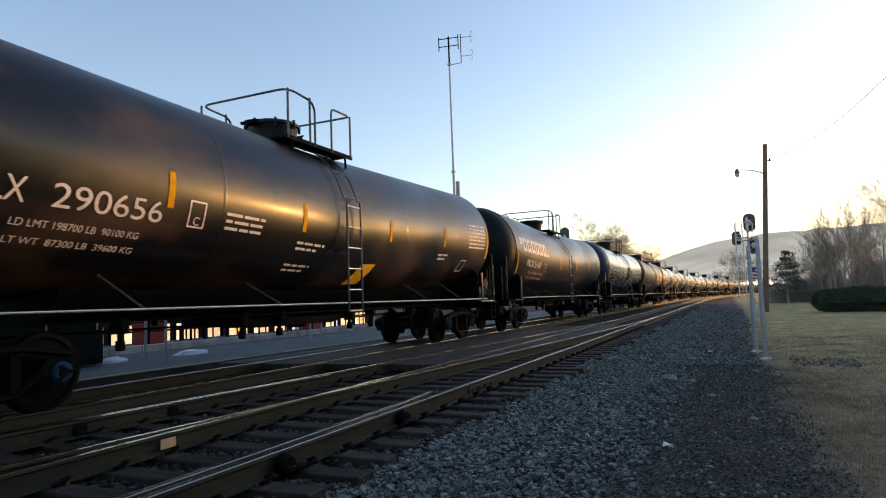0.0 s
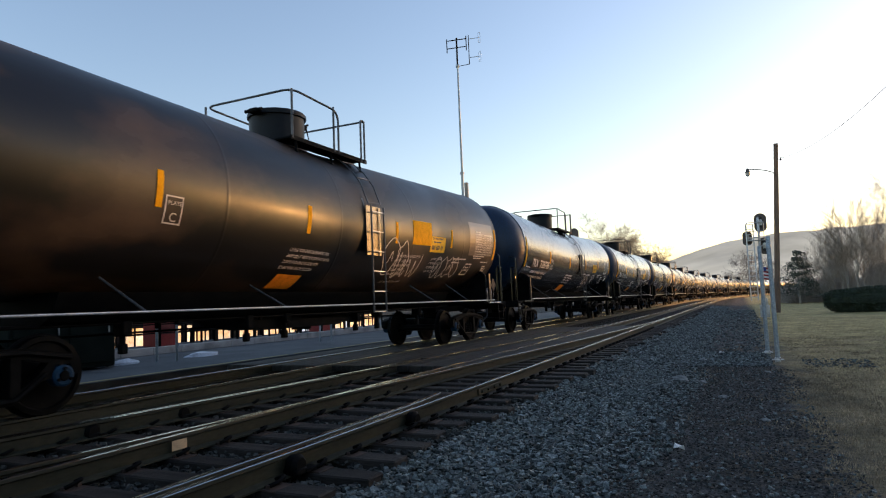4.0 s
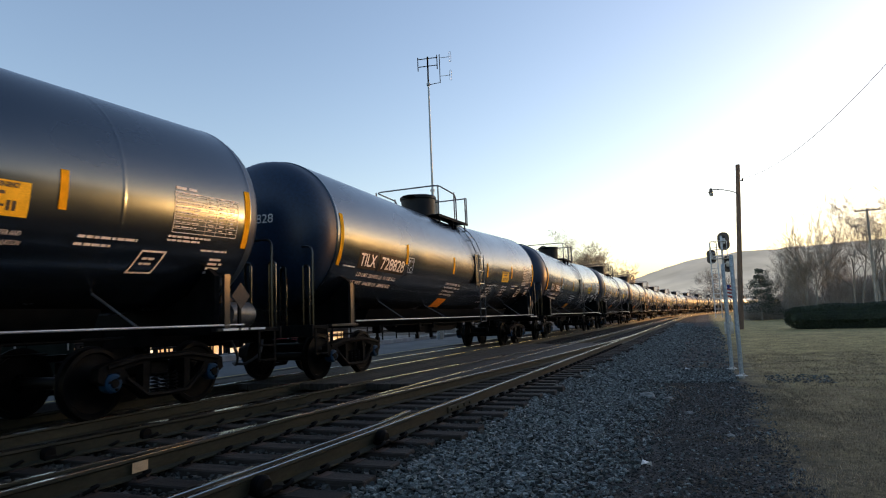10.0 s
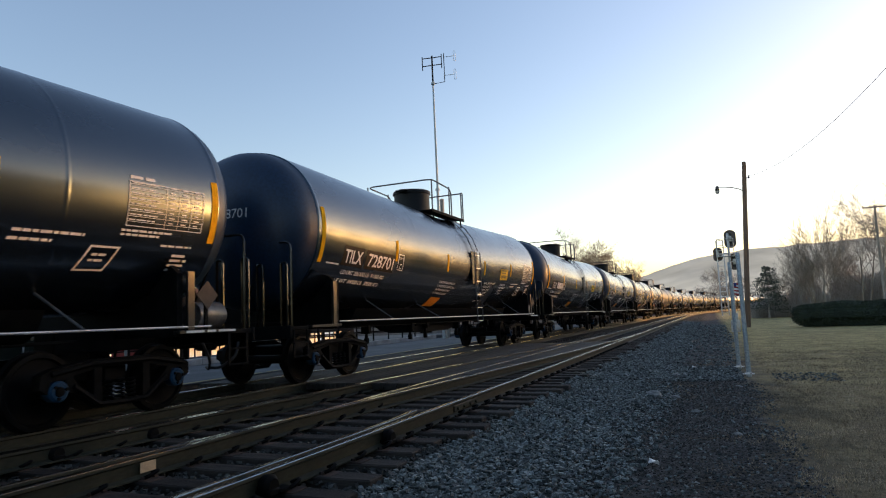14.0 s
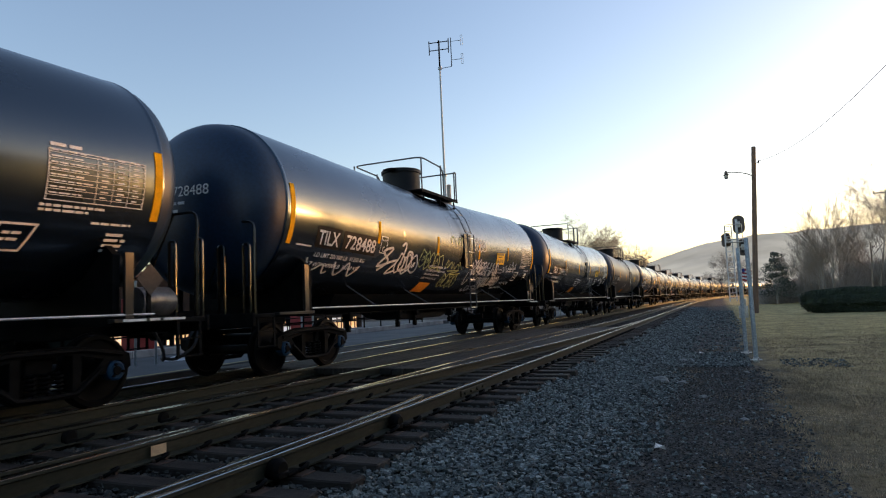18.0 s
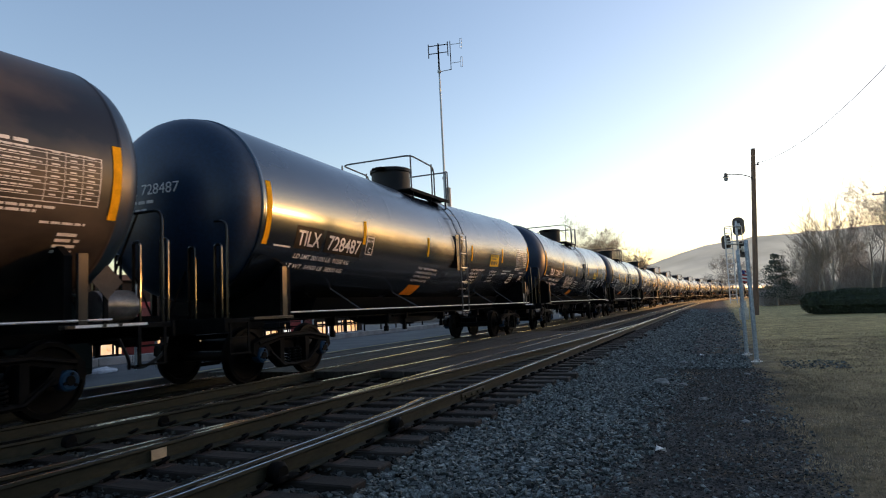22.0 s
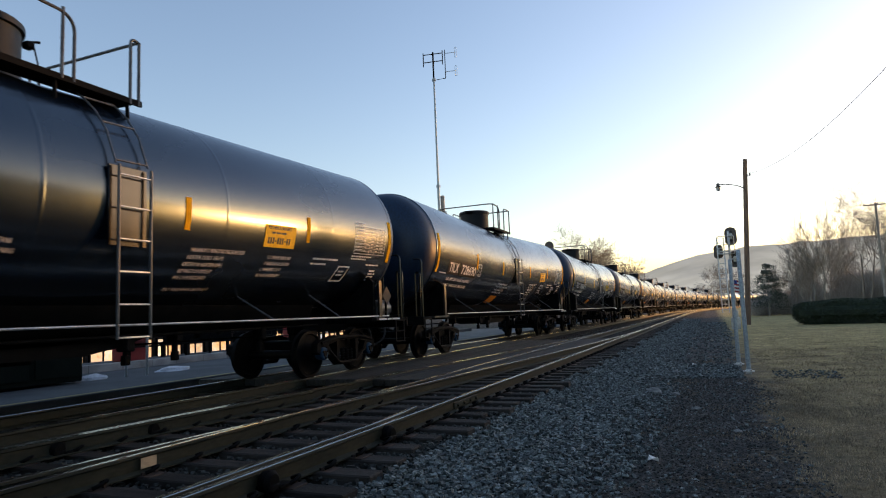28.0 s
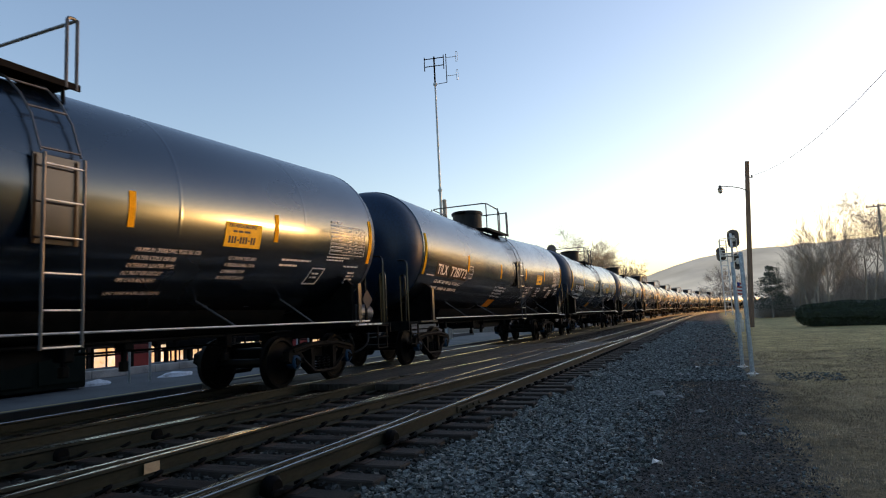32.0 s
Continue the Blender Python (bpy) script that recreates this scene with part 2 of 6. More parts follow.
def box(bm, c, s, bevel=0.0, m=None, mi=0):
    r = bmesh.ops.create_cube(bm, size=1.0)
    vs = r["verts"]
    bmesh.ops.scale(bm, vec=s, verts=vs)
    fs = list({f for v in vs for f in v.link_faces})
    if bevel:
        g = bmesh.ops.bevel(bm, geom=list({e for v in vs for e in v.link_edges}), offset=bevel, segments=1, affect="EDGES", clamp_overlap=True)
        vs = list({v for f in g["faces"] for v in f.verts} | {v for v in vs if v.is_valid})
        fs = list({f for v in vs for f in v.link_faces})
    if m is not None:
        bmesh.ops.transform(bm, matrix=m, verts=vs)
    bmesh.ops.translate(bm, vec=c, verts=vs)
    for f in fs:
        f.material_index = mi
    return bm


def tube(bm, pts, r, n=6, closed=False, r_end=None, mi=0):
    """A round bar along a polyline."""
    pts = [Vector(p) for p in pts]
    rings = []
    count = len(pts)
    up = None
    for i, p in enumerate(pts):
        a, b = pts[max(0, i - 1)], pts[min(count - 1, i + 1)]
        d = (b - a).normalized()
        if up is None:
            up = d.orthogonal().normalized()
        up = (up - d * up.dot(d)).normalized()
        side = d.cross(up)
        rad = r if r_end is None else r + (r_end - r) * i / (count - 1)
        rings.append([bm.verts.new(p + (up * math.cos(q) + side * math.sin(q)) * rad) for q in [2 * math.pi * k / n for k in range(n)]])
    for r0, r1 in zip(rings, rings[1:]):
        for k in range(n):
            f = bm.faces.new((r0[k], r0[(k + 1) % n], r1[(k + 1) % n], r1[k]))
            f.material_index = mi
    for ring, flip in ((rings[0], True), (rings[-1], False)):
        f = bm.faces.new(ring[::-1] if flip else ring)
        f.material_index = mi
    return bm


def bend(pts, r=0.12, n=4):
    """Round the corners of a polyline."""
    pts = [Vector(p) for p in pts]
    out = [pts[0]]
    for a, b, c in zip(pts, pts[1:], pts[2:]):
        u, v = (a - b), (c - b)
        k = min(r, u.length * 0.45, v.length * 0.45)
        p, q = b + u.normalized() * k, b + v.normalized() * k
        for i in range(n + 1):
            t = i / n
            out.append(p * (1 - t) ** 2 + b * 2 * t * (1 - t) + q * t * t)
    out.append(pts[-1])
    return out


def lathe(bm, prof, n=24, axis="z", c=(0, 0, 0), mi=0, caps=True):
    """Turn a profile of (radius, height) round an axis."""
    def at(r, h, q):
        x, y = r * math.cos(q), r * math.sin(q)
        p = {"z": (x, y, h), "x": (h, x, y), "y": (x, h, y)}[axis]
        return Vector(p) + Vector(c)
    rings = [[bm.verts.new(at(r, h, 2 * math.pi * k / n)) for k in range(n)] for r, h in prof]
    for r0, r1 in zip(rings, rings[1:]):
        for k in range(n):
            f = bm.faces.new((r0[k], r0[(k + 1) % n], r1[(k + 1) % n], r1[k]))
            f.material_index = mi
    if caps:
        for ring in (rings[0][::-1], rings[-1]):
            f = bm.faces.new(ring)
            f.material_index = mi
    bmesh.ops.recalc_face_normals(bm, faces=bm.faces)
    return bm


def prism(bm, outline, depth, place, mi=0):
    """Extrude a flat outline (u, v) by depth along w; place maps (u, v, w) to space."""
    a = [bm.verts.new(place(u, v, 0)) for u, v in outline]
    b = [bm.verts.new(place(u, v, depth)) for u, v in outline]
    k = len(outline)
    fs = [bm.faces.new(a[::-1]), bm.faces.new(b)]
    fs += [bm.faces.new((a[i], a[(i + 1) % k], b[(i + 1) % k], b[i])) for i in range(k)]
    for f in fs:
        f.material_index = mi
    bmesh.ops.recalc_face_normals(bm, faces=fs)
    return bm


def raw_mesh(name, verts, faces, mat, smooth=False):
    me = bpy.data.meshes.new(name)
    me.from_pydata(verts, [], faces)
    me.materials.append(mat)
    if smooth:
        me.polygons.foreach_set("use_smooth", [True] * len(me.polygons))
    return me

# ---- the line of the tracks ----
TRAIN_X, NEAR_X, GAUGE = -8.22, -4.05, 1.505      # centres; the gauge between rail centres
BEND_AT, BEND_R = 95.0, 600.0                     # the line bends to the right beyond this y


def on_track(s, x):
    """Place and heading (degrees, to the right) at the run s of a line that lies at x on the straight."""
    if s < BEND_AT:
        return Vector((x, s, 0)), 0.0
    q = (s - BEND_AT) / BEND_R
    r = BEND_R - (x - TRAIN_X)
    return Vector((TRAIN_X + BEND_R - r * math.cos(q), BEND_AT + r * math.sin(q), 0)), q


def turnout_x(y):
    """The right-hand rail of the turnout's diverging track."""
    a = NEAR_X + GAUGE / 2
    if y > 37.3:
        return a
    if y > 16:
        return a - 0.8 * ((37.3 - y) / 21.3) ** 2
    return a - 0.8 - 0.075 * (16 - y)


RAIL = [(-0.035, -0.002), (0.002, 0.0), (0.026, 0.0), (0.035, -0.003), (0.037, -0.028), (0.012, -0.045), (0.009, -0.145), (0.07, -0.165), (0.07, -0.178),
        (-0.07, -0.178), (-0.07, -0.165), (-0.009, -0.145), (-0.012, -0.045), (-0.037, -0.028)]


def rail_mesh(line, top="rail_dull"):
    """A rail swept along a list of places; the head's top is polished."""
    bm = bmesh.new()
    rings = []
    for i, p in enumerate(line):
        d = (line[min(i + 1, len(line) - 1)] - line[max(i - 1, 0)]).normalized()
        side = Vector((d.y, -d.x, 0))
        rings.append([bm.verts.new(p + side * u + Vector((0, 0, v))) for u, v in RAIL])
    k = len(RAIL)
    for a, b in zip(rings, rings[1:]):
        for i in range(k):
            f = bm.faces.new((a[i], a[(i + 1) % k], b[(i + 1) % k], b[i]))
            f.material_index = {0: 2, 1: 1, 2: 2}.get(i, 0)
    bm.faces.new(rings[0])
    bm.faces.new(rings[-1][::-1])
    bmesh.ops.recalc_face_normals(bm, faces=bm.faces)
    return finish(bm, "rail", [M["rail_side"], M["rail_top"], M[top]], smooth=False)


def span(a, b, step):
    return [a + (b - a) * i / max(1, round((b - a) / step)) for i in range(max(1, round((b - a) / step)) + 1)]


# ---- ground ----
def ground_height(x, y):
    """Flat beside the line, a track bed that stands proud, a lawn that rises gently to the right."""
    if x > -1.0:
        z = -0.45 + 0.012 * max(0.0, min(x, 20) - 3.0) * min(1.0, max(0.0, y) / 30)
        k = min(1.0, max(0.0, (x - 15) / 17))
        w = min(1.0, max(0.0, (118 - y) / 25)) * min(1.0, max(0.0, (y + 60) / 30))
        q = min(1.0, max(0.0, (46 - y) / 5))
        z += (6.6 + 4.5 * q * q * (3 - 2 * q)) * k * k * (3 - 2 * k) * w * w * (3 - 2 * w)        # an unseen hillside, added to shade the line
    elif x > -2.75:
        z = -0.45 + 0.15 * (-1.0 - x) / 1.75
    else:
        z = -0.30 - 0.75 * min(1.0, max(0.0, (-17.6 - x) / 1.5))       # the yard behind the platform lies lower
    return z + 0.03 * noise.noise(Vector((x * 0.9, y * 0.9, 0))) * (1 if x > -2.75 else 0.2)


def axis_steps(parts):
    out = []
    for a, b, n in parts:
        out += [a + (b - a) * i / n for i in range(n)]
    return out + [parts[-1][1]]


def make_ground():
    xs = axis_steps([(-3000, -200, 8), (-200, -30, 10), (-30, -20, 4), (-20, -16, 8), (-16, -3, 8), (-3, 4, 40), (4, 34, 24), (34, 200, 10), (200, 3000, 8)])
    ys = axis_steps([(-3000, -60, 8), (-60, 0, 10), (0, 30, 90), (30, 60, 20), (60, 120, 20), (120, 3000, 10)])
    verts = [(x, y, ground_height(x, y)) for y in ys for x in xs]
    w = len(xs)
    faces = [(j * w + i, j * w + i + 1, (j + 1) * w + i + 1, (j + 1) * w + i) for j in range(len(ys) - 1) for i in range(w - 1)]
    m = bpy.data.materials.new("ground_cover")
    m.use_nodes = True
    n, l = m.node_tree.nodes, m.node_tree.links
    b = n["Principled BSDF"]
    b.inputs["Roughness"].default_value = 0.95
    b.inputs["Specular IOR Level"].default_value = 0.2
    tc, sep = n.new("ShaderNodeTexCoord"), n.new("ShaderNodeSeparateXYZ")
    l.new(tc.outputs["Object"], sep.inputs[0])

    def tex(scale, detail=6, rough=0.6):
        t = n.new("ShaderNodeTexNoise")
        t.inputs["Scale"].default_value, t.inputs["Detail"].default_value, t.inputs["Roughness"].default_value = scale, detail, rough
        l.new(tc.outputs["Object"], t.inputs[0])
        return t.outputs[0]

    def two(fac, a, c, lo, hi):
        r = n.new("ShaderNodeValToRGB")
        r.color_ramp.elements[0].position, r.color_ramp.elements[1].position = lo, hi
        r.color_ramp.elements[0].color, r.color_ramp.elements[1].color = (*a, 1), (*c, 1)
        l.new(fac, r.inputs[0])
        return r.outputs[0]

    def edge(src, at, width, wobble, amount):
        """0 before, 1 past a wavering line across src."""
        add = n.new("ShaderNodeMath")
        add.operation = "MULTIPLY_ADD"
        add.inputs[1].default_value = amount
        l.new(wobble, add.inputs[0]), l.new(src, add.inputs[2])
        mr = n.new("ShaderNodeMapRange")
        mr.inputs[1].default_value, mr.inputs[2].default_value = at + amount / 2 - width, at + amount / 2 + width
        l.new(add.outputs[0], mr.inputs[0])
        return mr.outputs[0]

    def mix(fac, a, c, kind="MIX"):
        x = n.new("ShaderNodeMix")
        x.data_type, x.blend_type = "RGBA", kind
        if isinstance(fac, float):
            x.inputs[0].default_value = fac
        else:
            l.new(fac, x.inputs[0])
        l.new(a, x.inputs[6]), l.new(c, x.inputs[7])
        return x.outputs[2]

    gravel = two(tex(38, 8), (0.010, 0.012, 0.0125), (0.055, 0.061, 0.062), 0.42, 0.66)
    dirt = two(tex(5, 10, 0.7), (0.034, 0.034, 0.034), (0.135, 0.128, 0.118), 0.38, 0.66)
    dirt = mix(edge(tex(1.1, 6), 0.56, 0.05, tex(9, 6), 0.06), dirt, two(tex(40, 8), (0.028, 0.022, 0.016), (0.14, 0.110, 0.074), 0.40, 0.62))
    grass = two(tex(1.4, 12, 0.78), (0.28, 0.225, 0.10), (0.70, 0.55, 0.265), 0.38, 0.64)
    grass = mix(0.6, grass, two(tex(60, 6), (0.55, 0.55, 0.5), (1.35, 1.3, 1.15), 0.4, 0.6), "MULTIPLY")
    bare = edge(sep.outputs[1], 17.0, 9.0, tex(0.35, 9), 14.0)
    grass = mix(bare, mix(0.82, grass, two(tex(11, 10, 0.7), (0.050, 0.038, 0.027), (0.33, 0.245, 0.150), 0.36, 0.66)), grass)
    far = two(tex(0.05, 8), (0.11, 0.105, 0.06), (0.16, 0.14, 0.085), 0.35, 0.65)
    c = gravel
    c = mix(edge(sep.outputs[0], 0.85, 0.5, tex(0.9, 10, 0.7), 2.2), dirt_or(c, dirt, mix, edge, sep, tex), grass)
    l.new(c, b.inputs["Base Color"])
    bp = n.new("ShaderNodeBump")
    bp.inputs["Strength"].default_value, bp.inputs["Distance"].default_value = 1.0, 0.05
    l.new(tex(45, 8), bp.inputs["Height"]), l.new(bp.outputs[0], b.inputs["Normal"])
    g = new("ground", raw_mesh("ground", verts, faces, m, True))
    tagged(g, "trodden cinder and stone path beside dormant yellow-green lawn", "ground", kind="structure")


def dirt_or(c, dirt, mix, edge, sep, tex):
    """Bare dark earth along the path between the stones and the lawn."""
    return mix(edge(sep.outputs[0], -1.35, 0.35, tex(0.7, 8), 1.4), c, dirt)


make_ground()


# ---- tank cars ----
R, SHELL, HEAD = 1.575, 7.80, 0.95          # radius, half length of the shell, depth of the rounded heads
TOP_END, TOP_MID = 2.97, 2.76               # height of the tank's axis at its ends and in the middle


def axis_z(y):
    return TOP_MID + (TOP_END - TOP_MID) * min(1.0, abs(y) / SHELL)


def on_tank(y, v, off=0.006):
    """A place on the camera-side flank: y along the car, v metres round the shell from its axis height."""
    q = v / R
    return Vector(((R + off) * math.cos(q), y, axis_z(y) + (R + off) * math.sin(q)))


def tank_shell(seams):
    bm = bmesh.new()
    n = 72
    stations = []
    cap = [(HEAD * math.cos(math.pi / 2 * i / 12) ** 0.80, max(0.02, (R - 0.022) * math.sin(math.pi / 2 * i / 12) ** 0.90)) for i in range(12)]
    rim = [(0.012, R - 0.020), (0.004, R - 0.018), (0.0, R - 0.004), (-0.004, R + 0.004), (-0.02, R + 0.006), (-0.04, R + 0.006), (-0.05, R + 0.001)]
    stations += [(-SHELL - d, r) for d, r in cap + rim]
    ys = [-SHELL + 0.07, -SHELL + 0.12]
    for s in seams:
        ys += [s - 0.06, s - 0.045, s - 0.03, s - 0.012, s + 0.012, s + 0.03, s + 0.045, s + 0.06]
    ys += [-0.02, 0.02, SHELL - 0.22, SHELL - 0.15]
    for y in sorted(ys):
        stations.append((y, R + (0.003 if any(abs(y - s) < 0.02 for s in seams) else 0)))
    stations += [(SHELL - 0.09 + d * (0.7 if d > 0.02 else 1), r) for d, r in (cap + rim)[::-1]]
    rings = []
    for y, r in stations:
        z = axis_z(y)
        rings.append([bm.verts.new((r * math.cos(2 * math.pi * k / n), y, z + r * math.sin(2 * math.pi * k / n))) for k in range(n)])
    last = len(rings) - 2
    for i, (a, b) in enumerate(zip(rings, rings[1:])):
        for k in range(n):
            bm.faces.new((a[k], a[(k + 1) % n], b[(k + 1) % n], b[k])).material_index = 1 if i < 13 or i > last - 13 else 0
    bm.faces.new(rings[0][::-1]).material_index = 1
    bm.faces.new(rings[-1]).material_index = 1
    bmesh.ops.recalc_face_normals(bm, faces=bm.faces)
    return bm


def patch(bm, y0, y1, v0, v1, off=0.007, lean=0.0, mi=0):
    """A thin sheet on the flank."""
    k = max(2, int(abs(v1 - v0) / 0.12) + 1)
    cols = [[bm.verts.new(on_tank(y + lean * (v - v0), v, off)) for v in [v0 + (v1 - v0) * i / k for i in range(k + 1)]] for y in (y0, y1)]
    for i in range(k):
        f = bm.faces.new((cols[0][i], cols[1][i], cols[1][i + 1], cols[0][i + 1]))
        f.material_index = mi
    return bm


def lettering(text, size, y, v, spacing=1.0, width=None, off=0.012, bold=0.0, lean=0.0):
    """Words in the built-in font, laid round the flank; y, v is the lower left corner."""
    cu = bpy.data.curves.new("words", "FONT")
    cu.body, cu.size, cu.space_character, cu.offset = text, size, spacing, bold
    ob = bpy.data.objects.new("words", cu)
    scene.collection.objects.link(ob)
    me = bpy.data.meshes.new_from_object(ob)
    bpy.data.objects.remove(ob)
    bm = bmesh.new()
    bm.from_mesh(me)
    bpy.data.meshes.remove(me)
    w = max(p.co.x for p in bm.verts) - min(p.co.x for p in bm.verts)
    k = (width / w) if width else 1.0
    for p in bm.verts:
        p.co = on_tank(y + p.co.x * k + p.co.y * lean, v + p.co.y, off)
    return bm


def bars(bm, y, v, widths, h=0.055, gap=0.1, seed=1, lean=0.25):
    """Rows of small stencilled words too fine to read: broken bars."""
    rnd = random.Random(seed)
    fine = 0.45 if h < 0.04 else 1.0
    for i, w in enumerate(widths):
        x = y
        while x < y + w:
            k = min(rnd.uniform(0.12, 0.34) * fine, y + w - x)
            if k > 0.04 * fine:
                patch(bm, x, x + k, v - i * gap, v - i * gap + h, 0.010, lean)
            x += k + 0.04 * fine
    return bm


def ring_bars(bm, y, v, w, h, t=0.025, lean=0.0):
    for y0, y1, v0, v1 in ((y, y + w, v, v + t), (y, y + w, v + h - t, v + h), (y, y + t, v, v + h), (y + w - t, y + w, v, v + h)):
        patch(bm, y0 + lean * (v0 - v), y1 + lean * (v0 - v), v0, v1, 0.010, lean)
    return bm


def scrawl(bm, strokes, width=0.035, off=0.014):
    """Sprayed lines on the flank: each stroke is a smooth ribbon through (y, v) places."""
    for pts in strokes:
        fine = []
        for i in range(len(pts) - 1):
            p0, p1, p2, p3 = (Vector((*pts[min(max(j, 0), len(pts) - 1)], 0)) for j in (i - 1, i, i + 1, i + 2))
            for s in range(6):
                t = s / 6
                fine.append(0.5 * ((2 * p1) + (p2 - p0) * t + (2 * p0 - 5 * p1 + 4 * p2 - p3) * t * t + (3 * p1 - p0 - 3 * p2 + p3) * t ** 3))
        fine.append(Vector((*pts[-1], 0)))
        row = []
        for i, p in enumerate(fine):
            d = fine[min(i + 1, len(fine) - 1)] - fine[max(i - 1, 0)]
            d = d.normalized() if d.length > 1e-6 else Vector((1, 0, 0))
            s = Vector((-d.y, d.x, 0)) * width / 2
            row.append((bm.verts.new(on_tank(p.x + s.x, p.y + s.y, off)), bm.verts.new(on_tank(p.x - s.x, p.y - s.y, off))))
        for a, b in zip(row, row[1:]):
            bm.faces.new((a[0], a[1], b[1], b[0]))
    return bm


def bubble_word(y, v, letters, w, h, seed):
    """Rounded outline letters side by side, as loops."""
    rnd = random.Random(seed)
    out = []
    for i in range(letters):
        x, kx = y + i * w * 0.86, w * rnd.uniform(0.42, 0.55)
        cx, cy = x + w / 2, v + h / 2 + rnd.uniform(-0.06, 0.06) * h
        m = rnd.randint(2, 3)
        out.append([(cx + kx * (1 + 0.25 * math.sin(m * q + i)) * math.cos(q), cy + h / 2 * (1 + 0.18 * math.cos((m + 1) * q + i)) * math.sin(q))
                    for q in [2 * math.pi * k / 10 for k in range(11)]])
        if rnd.random() < 0.8:
            out.append([(cx - kx * 0.25, cy - h * 0.18), (cx + kx * 0.1, cy + h * 0.16), (cx + kx * 0.28, cy - h * 0.1)])
    return out


def hand_word(y, v, w, h, n, seed):
    """A quick looping tag."""
    rnd = random.Random(seed)
    pts = []
    for i in range(n * 3 + 1):
        pts.append((y + w * i / (n * 3) + rnd.uniform(-0.06, 0.06), v + h * (0.5 + 0.5 * math.sin(i * 2.1 + seed)) * rnd.uniform(0.6, 1.0)))
    return [pts[:len(pts) // 2], pts[len(pts) // 2:]]


TRUCK = 6.45            # truck centres from the middle of the car
AXLE = 0.89             # axles from the truck's centre
WHEEL_R = 0.457


def wheelset_mesh():
    bm = bmesh.new()
    lathe(bm, [(0.075, -1.05), (0.085, -0.6), (0.085, 0.6), (0.075, 1.05)], 14, "x")
    for s in (-1, 1):
        prof = [(0.10, 0.62), (0.13, 0.66), (0.30, 0.685), (0.385, 0.69), (0.40, 0.665), (0.487, 0.672), (0.487, 0.695), (0.462, 0.715), (0.455, 0.80), (0.40, 0.805),
                (0.38, 0.775), (0.20, 0.765), (0.14, 0.80), (0.10, 0.81)]
        lathe(bm, [(r, s * h) for r, h in prof], 36, "x")
        lathe(bm, [(0.115, s * 0.98), (0.125, s * 1.0), (0.125, s * 1.13), (0.10, s * 1.15)], 18, "x", mi=1)
        lathe(bm, [(0.062, s * 1.15), (0.055, s * 1.165)], 12, "x", mi=2)
        for k in range(3):
            q = 2 * math.pi * k / 3
            lathe(bm, [(0.02, s * 1.15), (0.02, s * 1.172)], 6, "x", (0, 0.082 * math.cos(q), 0.082 * math.sin(q)), mi=2)
    bmesh.ops.recalc_face_normals(bm, faces=bm.faces)
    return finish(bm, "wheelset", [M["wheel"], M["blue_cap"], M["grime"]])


def side_frame_mesh():
    """Cast side frame: top chord, sloping bottom chord, columns and journal jaws, as one casting in the y-z plane."""
    bm = bmesh.new()
    outer = [(-1.12, 0.50), (-1.10, 0.66), (-0.95, 0.72), (-0.45, 0.80), (0.45, 0.80), (0.95, 0.72), (1.10, 0.66), (1.12, 0.50), (1.02, 0.44), (0.98, 0.585),
             (0.80, 0.585), (0.76, 0.44), (0.66, 0.42), (0.36, 0.20), (-0.36, 0.20), (-0.66, 0.42), (-0.76, 0.44), (-0.80, 0.585), (-0.98, 0.585), (-1.02, 0.44)]
    holes = [[(-0.72, 0.62), (-0.42, 0.68), (-0.42, 0.36), (-0.60, 0.48)], [(0.72, 0.62), (0.60, 0.48), (0.42, 0.36), (0.42, 0.68)],
             [(-0.31, 0.70), (0.31, 0.70), (0.31, 0.27), (-0.31, 0.27)]]
    edges = []
    for loop in [outer] + holes:
        vs = [bm.verts.new((0, y, z)) for y, z in loop]
        edges += [bm.edges.new((vs[i], vs[(i + 1) % len(vs)])) for i in range(len(vs))]
    bmesh.ops.triangle_fill(bm, edges=edges, use_beauty=True)
    g = bmesh.ops.extrude_face_region(bm, geom=bm.faces[:])
    bmesh.ops.translate(bm, vec=(0.14, 0, 0), verts=[v for v in g["geom"] if isinstance(v, bmesh.types.BMVert)])
    bmesh.ops.recalc_face_normals(bm, faces=bm.faces)
    for s in (-1, 1):           # raised ribs along the chords
        tube(bm, [(0.14, s * 0.98, 0.66), (0.15, s * 0.45, 0.75), (0.15, 0, 0.75)], 0.035, 6)
        tube(bm, [(0.14, s * 0.70, 0.50), (0.15, s * 0.36, 0.25), (0.15, 0, 0.235)], 0.032, 6)
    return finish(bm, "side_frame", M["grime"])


def spring_mesh():
    bm = bmesh.new()
    pts = [(0.055 * math.cos(q), 0.055 * math.sin(q), 0.27 + 0.25 * q / (2 * math.pi * 5)) for q in [2 * math.pi * i / 8 for i in range(41)]]
    tube(bm, pts, 0.014, 5)
    return finish(bm, "spring", M["grime"])


MESH = {"wheelset": wheelset_mesh(), "side_frame": side_frame_mesh(), "spring": spring_mesh()}


